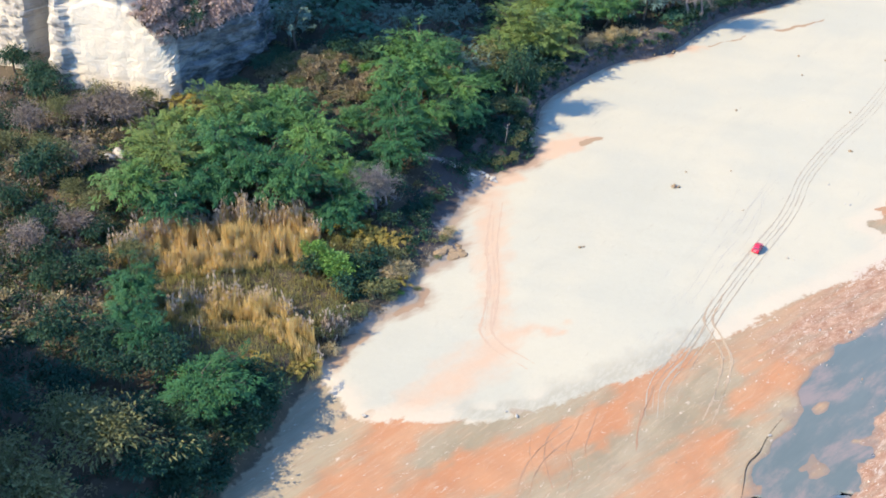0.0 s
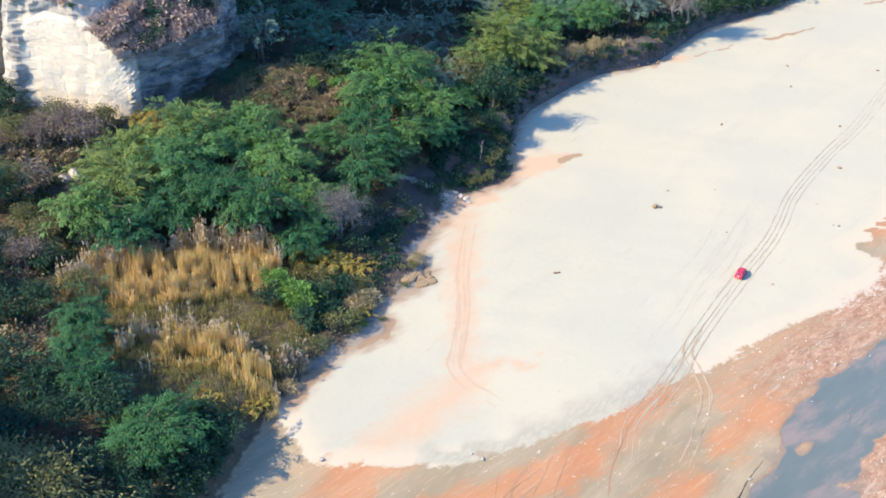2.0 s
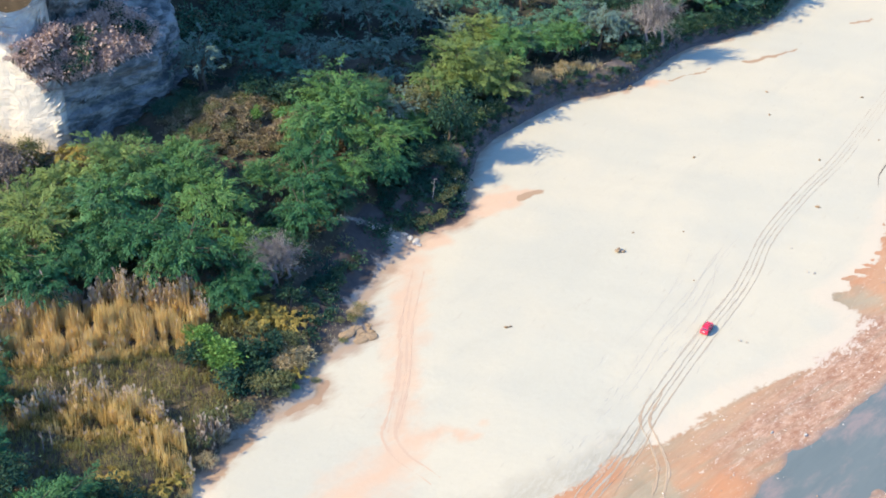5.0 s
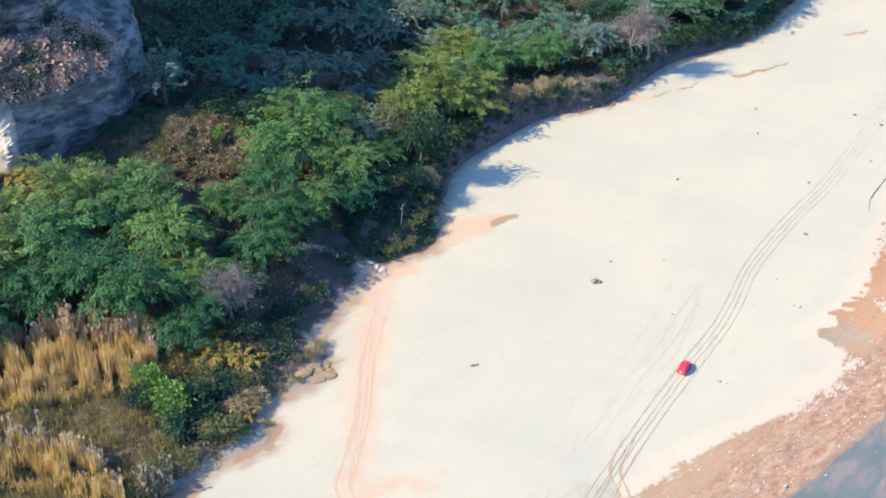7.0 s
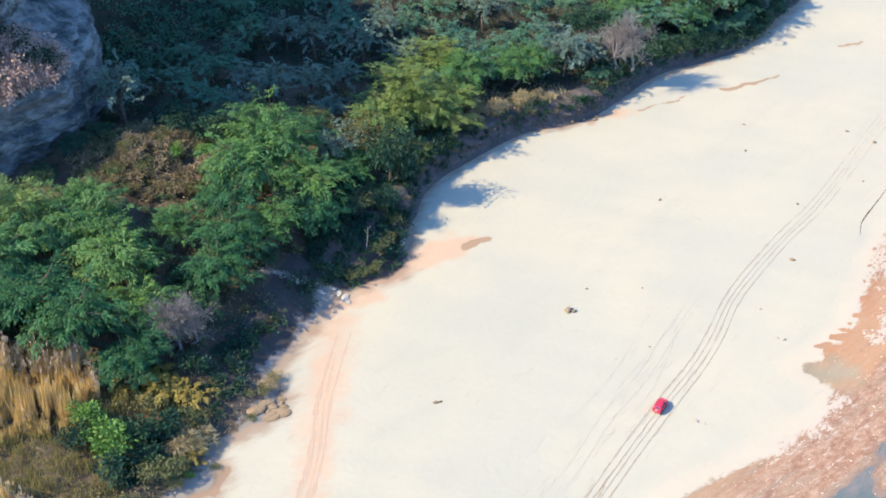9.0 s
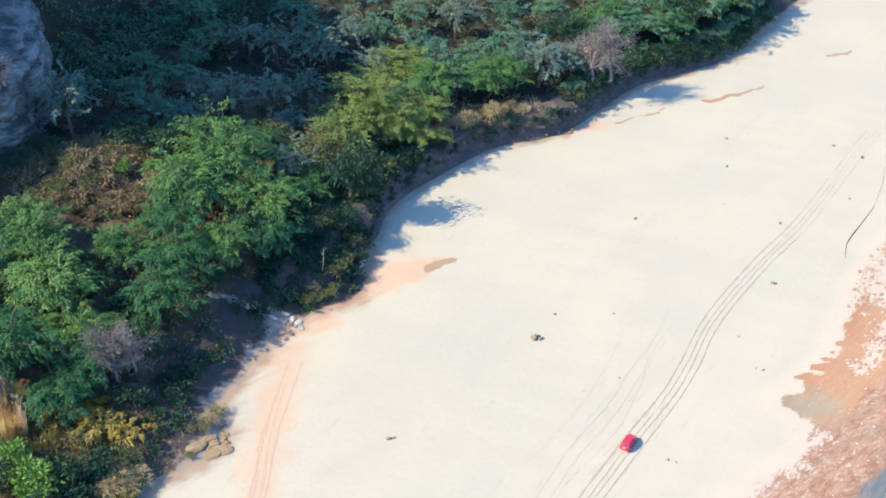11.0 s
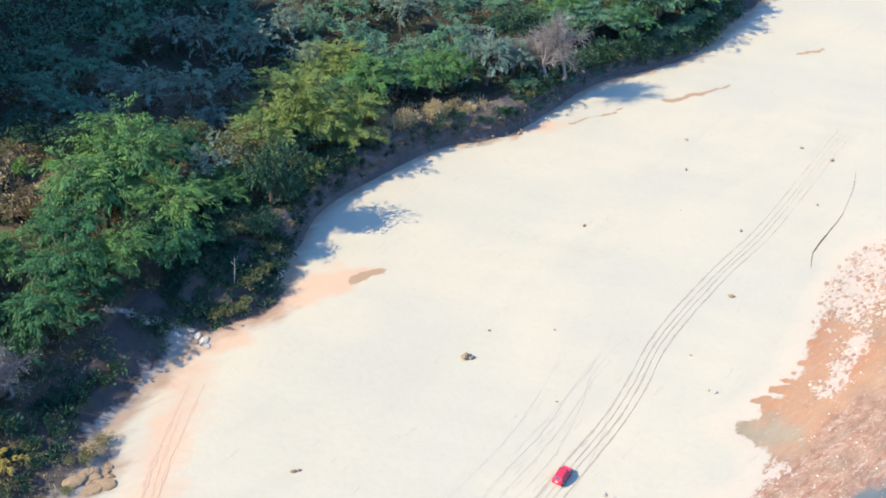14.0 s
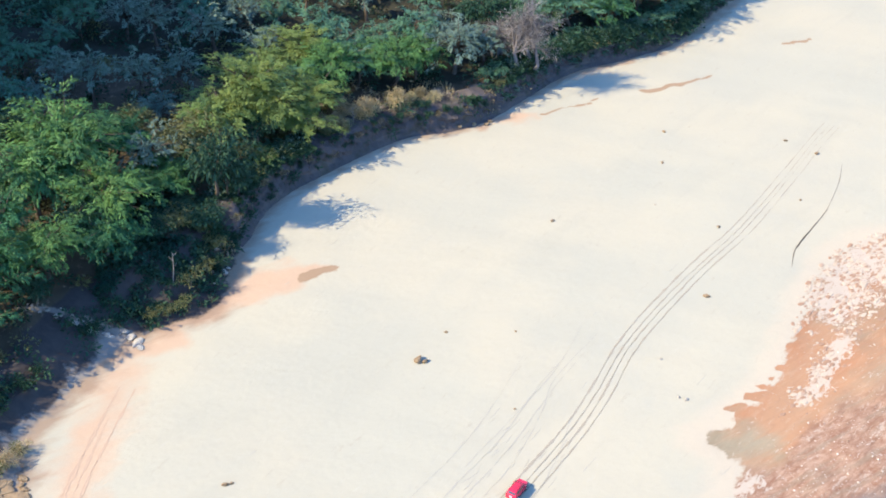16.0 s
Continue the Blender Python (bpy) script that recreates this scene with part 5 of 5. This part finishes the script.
for x, y, s in [(44, 236.4, 0.6), (46, 237.4, 0.7), (-55.6, 167.4, 1.1), (-54.4, 168.4, 1.3), (-56.8, 168.8, 0.8), (-48.6, 184, 0.9), (-46.8, 184.2, 1.2), (-45.5, 185, 0.8)]:
    stone(x, y, s, STONES, "grey-white block of rock on the eroded bank")


for n in range(30):
    f = RNG.random()
    stone(-4.5 + 12.2 * f, 176.5 + 0.5 * math.sin(6 * f) + RNG.uniform(-0.6, 0.6), RNG.uniform(0.12, 0.42) ** 1.1, STONES, "grey-white broken rock along a ledge of the bank", 0.4)


def build_gravel():
    """White and brown pebbles over the wet side of the river bed, far too many to count."""
    rng = np.random.default_rng(77)
    spots = rng.uniform((20, 98), (112, 205), (60000, 2))
    near = -beside(spots, SHORE)
    far = -beside(spots, FAR_SHORE)
    wet = -beside(spots, WET)
    chance = np.where(wet > 0.5, np.exp(-np.abs(near + 2.5) / 4.0) * 0.20 + 0.012, 0) * smooth_step(112, 142, spots[:, 1]) + 0.25 * smooth_step(-1, 1, far) * np.exp(-np.clip(far, 0, None) / 6) + np.where(wet > 0.5, 0.008, 0)
    spots = spots[(rng.random(len(spots)) < chance)]
    z = land_height(spots[:, 0], spots[:, 1])[0]
    z, spots = z[z > WATER_Z - 0.12], spots[z > WATER_Z - 0.12]
    shape = np.array([(1, 0, 0), (0, 1, 0), (-1, 0, 0), (0, -1, 0), (0, 0, 0.8), (0, 0, -0.5)], float)
    tri = np.array([(0, 1, 4), (1, 2, 4), (2, 3, 4), (3, 0, 4), (1, 0, 5), (2, 1, 5), (3, 2, 5), (0, 3, 5)])
    n = len(spots)
    size = 0.045 + 0.12 * rng.random(n) ** 4
    turn = rng.uniform(0, 6.3, n)
    v = shape[None] * size[:, None, None] * rng.uniform(0.6, 1.3, (n, 6, 1))
    c, s = np.cos(turn)[:, None], np.sin(turn)[:, None]
    v = np.stack([v[:, :, 0] * c - v[:, :, 1] * s, v[:, :, 0] * s + v[:, :, 1] * c, v[:, :, 2]], 2)
    v += np.column_stack([spots, np.maximum(z, WATER_Z) + size * 0.25])[:, None, :]
    m = Nodes("river_pebbles", 0.8, 0.3)
    m.colour(m.mix(m.step(m.island(), 0.35, 0.75), (0.24, 0.16, 0.11), (0.52, 0.46, 0.38)))
    ob = mesh_object("pebbles", v.reshape(-1, 3), (np.arange(n)[:, None, None] * 6 + tri).reshape(-1, 3), m.mat)
    tagged(ob, "scattered white and brown pebbles on wet silt", "pebbles", kind="stuff")


build_gravel()


def build_clods():
    """Pale lumps of drying mud over the orange silt at the bend of the stream, too many to count."""
    rng = np.random.default_rng(78)
    f = rng.random(3600)
    spots = np.column_stack([88 + 18 * f, 188 + 22 * f]) + rng.normal(size=(3600, 2)) * (3.6, 3.2)
    f = rng.random(420)
    spots = np.vstack([spots, np.column_stack([81 + 10 * f, 170 + 14 * f]) + rng.normal(size=(420, 2)) * 0.9])
    spots = spots[(-beside(spots, WET) > -1.0) & (-beside(spots, SHORE) < -1.0) & (rough(spots[:, 0], spots[:, 1], 5, 79) > -0.25)]
    z = land_height(spots[:, 0], spots[:, 1])[0]
    n = len(spots)
    ring = np.linspace(0, 2 * math.pi, 6, endpoint=False)
    size = 0.07 + 0.30 * rng.random(n) ** 3
    edge = size[:, None] * rng.uniform(0.65, 1.25, (n, 6))
    v = np.zeros((n, 13, 3))
    for row, (k, h) in enumerate(((1.0, -0.12), (0.75, 0.16))):
        v[:, 6 * row:6 * row + 6, 0], v[:, 6 * row:6 * row + 6, 1] = 1.9 * edge * np.cos(ring) * k, edge * np.sin(ring) * k
        v[:, 6 * row:6 * row + 6, 2] = h * size[:, None]
    v[:, 12, 2] = 0.19 * size
    turn = np.radians(rng.normal(48, 14, n))
    c, q = np.cos(turn)[:, None], np.sin(turn)[:, None]
    v = np.stack([v[:, :, 0] * c - v[:, :, 1] * q, v[:, :, 0] * q + v[:, :, 1] * c, v[:, :, 2]], 2) + np.column_stack([spots, z])[:, None, :]
    k = np.arange(6)
    tri = np.vstack([np.column_stack([k, (k + 1) % 6, 6 + k]), np.column_stack([(k + 1) % 6, 6 + (k + 1) % 6, 6 + k]), np.column_stack([6 + k, 6 + (k + 1) % 6, 12 + 0 * k])])
    m = Nodes("dried_mud_lumps", 0.95, 0.1)
    m.colour(m.mix(m.step(m.island(), 0.2, 0.6), (0.30, 0.19, 0.125), (0.43, 0.355, 0.265)))
    ob = mesh_object("mud_lumps", v.reshape(-1, 3), (np.arange(n)[:, None, None] * 13 + tri).reshape(-1, 3), m.mat)
    tagged(ob, "pale dried lumps of mud on orange silt", "mud", kind="stuff")


build_clods()


def rut(name, points, half, material, label, depth=0.05, gauge=0.0, seed=1, broken=0.55, tail=22.0):
    """A wheel's furrow with two low lips, laid into the sand along a curve."""
    rng = np.random.default_rng(seed)
    line = curve_through(points, 0.5)
    way = np.gradient(line, axis=0)
    way /= np.hypot(way[:, 0], way[:, 1])[:, None]
    side = np.stack([way[:, 1], -way[:, 0]], 1)
    far = 0.5 * np.arange(len(line)) + 37.0 * seed
    line = line + side * (gauge + 0.05 * rough(far, 0 * far, 17.0, 5, 2) + 0.025 * rough(far, 0 * far, 3.0, 6, 2))[:, None]
    across = np.array([-1.5, -0.9, -0.35, 0.35, 0.9, 1.5])
    lift = np.array([-0.01, 1.0, 0.12, 0.12, 1.0, -0.01]) * depth
    n = len(line)
    fade = np.minimum(1, np.minimum(np.arange(n) / 22.0, np.arange(n)[::-1] / tail))
    worn = rough(0.5 * np.arange(n), 0 * fade + 3.0 * seed, 9.0, 7, 2) + 0.8 * rough(0.5 * np.arange(n), 0 * fade + 3.0 * seed, 2.5, 8, 2)
    wide = half * rng.uniform(0.55, 1.35, n) * (0.35 + 0.65 * fade) * np.clip(0.9 + broken * worn, 0.12, 1.8)
    p = line[:, None, :] + side[:, None, :] * (across[None, :, None] * wide[:, None, None])
    z = land_height(p[:, :, 0].ravel(), p[:, :, 1].ravel())[0].reshape(n, -1) + lift[None, :] * (0.5 + 0.7 * rng.random((n, 6))) * fade[:, None] + 0.012
    ob = mesh_object(name, np.dstack([p, z]).reshape(-1, 3), lattice(n, 6), material)
    tagged(ob, label, "tyre track", "tyre tracks on the sand")
    return ob


UP = [(27.0, 114.5), (28.8, 121.8), (33.4, 128.6), (38.2, 136.7), (44.2, 147.0), (50.2, 156.6), (55.6, 165), (58.9, 171.2), (63.4, 180.8), (71.9, 193.6), (81.5, 206.4), (90.9, 221), (98, 232.5), (102, 238.5)]
DRIVEN = "wheel rut pressed into pale dry sand"
for n, (g, wide) in enumerate([(0, 0.055), (0.85, 0.036), (1.5, 0.052), (2.35, 0.04)]):
    rut("tyre_track", UP, wide, RUT, DRIVEN, 0.02, g, n, 0.75, 130.0)
for n, g in enumerate((-0.75, 0.75)):
    rut("tyre_track", [(35.0, 114), (37.4, 119), (39.6, 125), (40.2, 128), (39.6, 132), (39.0, 136), (41.4, 141.5)], 0.13, RUT_PALE, "wheel ruts curving across the damp silt", 0.05, 0.8 * g, 20 + n)
    rut("tyre_track", [(31.0, 119), (34.5, 126), (37.6, 131.5), (40.4, 137.5), (44, 143.5)], 0.07, RUT_PALE, "wheel ruts leaving the damp silt for the sand", 0.025, g, 30 + n)
    rut("tyre_track", [(9, 168), (8.2, 160), (7.7, 153.2), (7.8, 144), (7.0, 135.3), (6.5, 131.5), (8.2, 128), (10.6, 125.8), (12.5, 124)], 0.17 - 0.04 * n, RUT_TAN, "old wheel ruts over orange-tinted sand", 0.014, 1.1 * g, 40 + n)
    rut("tyre_track", [(8.8, 163), (8.3, 153.2), (8.6, 144), (7.9, 135.8), (7.6, 132)], 0.10, RUT_TAN, "faint old wheel ruts over orange-tinted sand", 0.008, 0.5 * g + 0.9, 45 + n, 1.2)
    rut("tyre_track", [(34, 137), (38.6, 144), (43.4, 153), (49, 161.5), (54, 171), (57, 176)], 0.028, RUT_FAINT, "faint old wheel rut in the sand", 0.007, g, 50 + n, 1.3)
    rut("tyre_track", [(10.4, 100), (11.5, 104), (14, 108), (18, 112)], 0.1, RUT_DAMP, "dark wheel ruts in the orange silt", 0.05, g, 60 + n)
for n, (x, y, bend) in enumerate([(-2.4, 1.2, 1.0), (-4.1, 2.6, -0.8), (-6.2, 5.0, 0.6), (-1.4, -6.0, 0.9)]):
    rut("tyre_track", [(44 + x, 146 + y), (50 + x + bend, 155.5 + y), (55.4 + x, 165 + y), (58.5 + x - bend, 171.5 + y), (63 + x, 180 + y)][(n % 2):5 - (n // 2)], 0.025, RUT_FAINT, "faint old wheel rut in the sand", 0.006, 0, 90 + n, 1.3)
rut("tyre_track", [(25, 108), (26, 113), (28, 118), (29, 121)], 0.14, RUT_DAMP, "dark wheel rut in the orange silt", 0.07, 0, 71)
rut("tyre_track", [(14, 101), (13.4, 106), (14, 110), (16, 113)], 0.12, RUT_DAMP, "dark wheel rut in the orange silt", 0.06, 0, 72)
for n, line in enumerate([[(12.2, 112.5), (11.6, 108), (12, 104), (12.6, 101)], [(14.2, 111), (14.6, 108), (16.4, 107.2), (16.6, 104), (15.6, 100.5)], [(19.4, 116.4), (17.6, 111.5), (16.2, 108), (16.4, 104)],
                         [(21.4, 116.6), (19.8, 112), (18.6, 108), (18.8, 104)], [(23.4, 105.4), (22, 104), (20.5, 102.8)]]):
    rut("tyre_track", line, 0.06, RUT_DAMP, "old wheel mark looping over the orange silt", 0.035, 0, 110 + n, 0.8)
rut("sand_step", [(87.1, 197), (88.2, 200.5), (90, 203.6), (93, 208), (95.6, 212)], 0.085, CUT, "dark curved crack along a low step of sand", 0.12, 0, 81, 0.25)
rut("sand_step", [(95.6, 212), (99, 219), (101.2, 225.3)], 0.03, CUT, "thin dark crack along a low step of sand", 0.05, 0, 82, 0.25)
rut("sand_step", [(36.4, 99), (37.6, 103), (38.6, 106), (40.6, 108.4), (42.2, 111.2), (45, 115)], 0.065, CUT, "dark crack of a low mud bank beside the stream", 0.14, 0, 83, 0.2)


def build_scuffs():
    """Short scrapes and footworn marks in the sand beside the ruts, far too many to count."""
    rng = np.random.default_rng(91)
    verts, faces = [], []
    for n in range(150):
        f = rng.random()
        x, y = 27 + 32 * f + rng.normal() * 3.2 - 2.0, 118 + 54 * f + rng.normal() * 2.5
        if n % 6 == 0:
            x, y = rng.uniform(20, 90), rng.uniform(125, 215)
        long, wide, turn = rng.uniform(0.4, 2.6), rng.uniform(0.02, 0.05), math.radians(rng.normal(57, 8))
        w, a = np.array([math.cos(turn), math.sin(turn)]), np.array([-math.sin(turn), math.cos(turn)])
        steps = np.linspace(-0.5, 0.5, 5)
        line = np.array([x, y]) + np.outer(steps * long, w) + np.outer(0.12 * long * steps ** 2, a)
        girth = wide * (1 - (2 * steps) ** 4 * 0.8)
        p = np.stack([line - a * girth[:, None], line, line + a * girth[:, None]], 1).reshape(-1, 2)
        if beside(p, BANK).max() > -1 or -beside(p, WET).min() > 1:
            continue
        z = land_height(p[:, 0], p[:, 1])[0] + np.tile([0.004, 0.020, 0.004], 5)
        faces += [tuple(len(verts) + k for k in face) for face in lattice(5, 3)]
        verts += list(np.column_stack([p, z]))
    ob = mesh_object("scuff_marks", verts, faces, RUT_FAINT)
    tagged(ob, "short scrapes and scuffs in the pale sand", "sand marks", kind="stuff")


build_scuffs()


def bar(size, at, bevel=0.0, taper=None, turn=(0, 0, 0)):
    """A bevelled block as a bmesh; taper shrinks its top in x and y."""
    bm = bmesh.new()
    bmesh.ops.create_cube(bm, size=1.0)
    for v in bm.verts:
        k = (1, 1) if taper is None or v.co.z < 0 else taper
        v.co = Vector((v.co.x * size[0] * k[0], v.co.y * size[1] * k[1], v.co.z * size[2]))
    if bevel:
        bmesh.ops.bevel(bm, geom=bm.edges[:], offset=bevel, segments=2, affect="EDGES")
    bmesh.ops.transform(bm, matrix=pose(*at, *turn), verts=bm.verts)
    return bm


def loft(sections, bevel=0.0):
    """A closed body through cross-sections (y, [(x, z), ...]) with as many corners each."""
    bm = bmesh.new()
    rings = [[bm.verts.new((x, y, z)) for x, z in ring] for y, ring in sections]
    for a, b in zip(rings[:-1], rings[1:]):
        for i in range(len(a)):
            j = (i + 1) % len(a)
            bm.faces.new((a[i], a[j], b[j], b[i]))
    bm.faces.new(rings[0][::-1])
    bm.faces.new(rings[-1])
    bmesh.ops.recalc_face_normals(bm, faces=bm.faces)
    if bevel:
        bmesh.ops.bevel(bm, geom=bm.edges[:], offset=bevel, segments=1, affect="EDGES")
    return bm


def mirrored(half):
    return half + [(-x, z) for x, z in half[::-1]]


def build_car(x, y, heading):
    """A small red off-road car, seen from behind; its nose points along +y before it is turned."""
    car = new("red_car")
    body = part("body", loft([
        (-1.92, mirrored([(0.70, 0.45), (0.80, 0.60), (0.80, 0.92), (0.72, 1.00)])),
        (-1.80, mirrored([(0.76, 0.36), (0.87, 0.58), (0.87, 0.96), (0.78, 1.04)])),
        (-0.60, mirrored([(0.78, 0.32), (0.90, 0.55), (0.89, 0.97), (0.80, 1.05)])),
        (0.75, mirrored([(0.78, 0.32), (0.90, 0.55), (0.88, 0.94), (0.79, 1.03)])),
        (1.60, mirrored([(0.76, 0.34), (0.87, 0.55), (0.84, 0.82), (0.70, 0.92)])),
        (1.95, mirrored([(0.66, 0.42), (0.76, 0.55), (0.74, 0.72), (0.60, 0.80)]))], 0.03), CAR_RED, car, "glossy red body", True)
    cabin = part("cabin", loft([
        (-1.82, mirrored([(0.76, 1.00), (0.77, 1.04), (0.74, 1.08), (0.70, 1.10)])),
        (-1.55, mirrored([(0.76, 1.00), (0.77, 1.10), (0.66, 1.48), (0.58, 1.53)])),
        (-0.30, mirrored([(0.76, 1.00), (0.78, 1.10), (0.67, 1.54), (0.58, 1.60)])),
        (0.45, mirrored([(0.76, 1.00), (0.77, 1.10), (0.66, 1.50), (0.57, 1.56)])),
        (1.15, mirrored([(0.74, 0.96), (0.74, 1.00), (0.70, 1.02), (0.64, 1.03)]))], 0.02), CAR_RED, car, smooth=True)
    part("rear_window", bar((1.14, 0.02, 0.36), (0, -1.70, 1.31), 0.008, None, (-33, 0, 0)), CAR_GLASS, cabin, "dark rear window")
    part("windscreen", bar((1.22, 0.02, 0.74), (0, 0.84, 1.30), 0.008, None, (52, 0, 0)), CAR_GLASS, cabin, "dark windscreen")
    for s in (1, -1):
        for y0, long in ((-1.12, 0.60), (-0.42, 0.66), (0.32, 0.62)):
            part("side_window", bar((0.02, long, 0.30), (s * 0.735, y0, 1.29), 0.008, None, (0, -s * 14, 0)), CAR_GLASS, cabin, "dark side window")
        part("roof_rail", bar((0.04, 1.6, 0.05), (s * 0.56, -0.5, 1.62), 0.012), CAR_BLACK, cabin, "black roof rail")
        part("tail_light", bar((0.15, 0.05, 0.30), (s * 0.76, -1.90, 0.86), 0.015), LAMP_RED, body, "red tail light")
        part("headlight", bar((0.26, 0.06, 0.14), (s * 0.60, 1.90, 0.72), 0.015), LAMP_CLEAR, body, "clear headlight")
        part("wing_mirror", bar((0.18, 0.10, 0.14), (s * 0.98, 0.62, 1.08), 0.03), CAR_RED, body)
        part("mudguard", bar((0.07, 3.2, 0.16), (s * 0.90, 0.0, 0.46), 0.025), CAR_BLACK, body, "black side cladding")
        for y0 in (-1.20, 1.25):
            bm = bmesh.new()
            bmesh.ops.create_cone(bm, cap_ends=True, segments=24, radius1=0.36, radius2=0.36, depth=0.22)
            bmesh.ops.bevel(bm, geom=[e for e in bm.edges if len(e.link_faces) == 2 and e.calc_face_angle() > 1], offset=0.04, segments=2, affect="EDGES")
            bmesh.ops.transform(bm, matrix=pose(s * 0.82, y0, 0.36, 0, 90, 0), verts=bm.verts)
            tyre = part("tyre", bm, RUBBER, car, "dusty black tyre", True)
            bm = bmesh.new()
            bmesh.ops.create_cone(bm, cap_ends=True, segments=20, radius1=0.22, radius2=0.19, depth=0.04)
            bmesh.ops.transform(bm, matrix=pose(s * 0.935, y0, 0.36, 0, s * 90, 0), verts=bm.verts)
            part("rim", bm, ALLOY, tyre, "grey alloy rim")
    part("rear_bumper", bar((1.66, 0.16, 0.26), (0, -1.95, 0.50), 0.04), CAR_RED, body)
    part("front_bumper", bar((1.56, 0.16, 0.24), (0, 1.95, 0.48), 0.04), CAR_BLACK, body, "black front bumper")
    part("number_plate", bar((0.52, 0.02, 0.14), (0, -1.945, 0.78), 0.004), PLATE, body, "white number plate")
    part("spoiler", bar((1.18, 0.22, 0.05), (0, -1.62, 1.53), 0.02), CAR_RED, cabin)
    part("tailgate", bar((1.30, 0.05, 0.42), (0, -1.925, 0.83), 0.03), CAR_RED, body)
    part("tailgate_handle", bar((0.34, 0.03, 0.05), (0, -1.955, 0.92), 0.01), ALLOY, body, "bright tailgate handle")
    part("bonnet", bar((1.32, 0.86, 0.05), (0, 1.38, 0.965), 0.02, None, (-7, 0, 0)), CAR_RED, body)
    part("grille", bar((0.80, 0.04, 0.12), (0, 1.965, 0.70), 0.01), CAR_BLACK, body, "black front grille")
    for y0 in (-0.95, -0.35, 0.25):
        part("roof_bar", bar((1.16, 0.06, 0.035), (0, y0, 1.655), 0.01), CAR_BLACK, cabin, "black roof bar")
    for s in (1, -1):
        for y0 in (-0.42, 0.36):
            part("door", bar((0.025, 0.70, 0.46), (s * 0.893, y0, 0.77), 0.01), CAR_RED, body)
            part("door_handle", bar((0.03, 0.14, 0.03), (s * 0.915, y0 - 0.22, 0.90), 0.006), CAR_BLACK, body, "black door handle")
        for y0 in (-1.20, 1.25):
            bm = bmesh.new()
            bmesh.ops.create_cone(bm, cap_ends=True, segments=24, radius1=0.45, radius2=0.43, depth=0.10)
            bmesh.ops.transform(bm, matrix=pose(s * 0.86, y0, 0.42, 0, s * 90, 0), verts=bm.verts)
            part("wheel_arch", bm, CAR_BLACK, body, "black wheel arch")
    car.matrix_world = pose(x, y, ground_at(x, y) + 0.015, 0, 0, heading) @ Matrix.Diagonal((0.66, 0.69, 0.72, 1))
    tagged(car, "small red off-road car driving along the ruts in the sand", "car")


build_car(50.2, 155.0, -31)

# ---- from the plan to metres ----
for ob in scene.objects:
    if ob.parent is None and ob.type in ("MESH", "EMPTY"):
        ob.matrix_basis = Matrix.Scale(METRES, 4) @ ob.matrix_basis
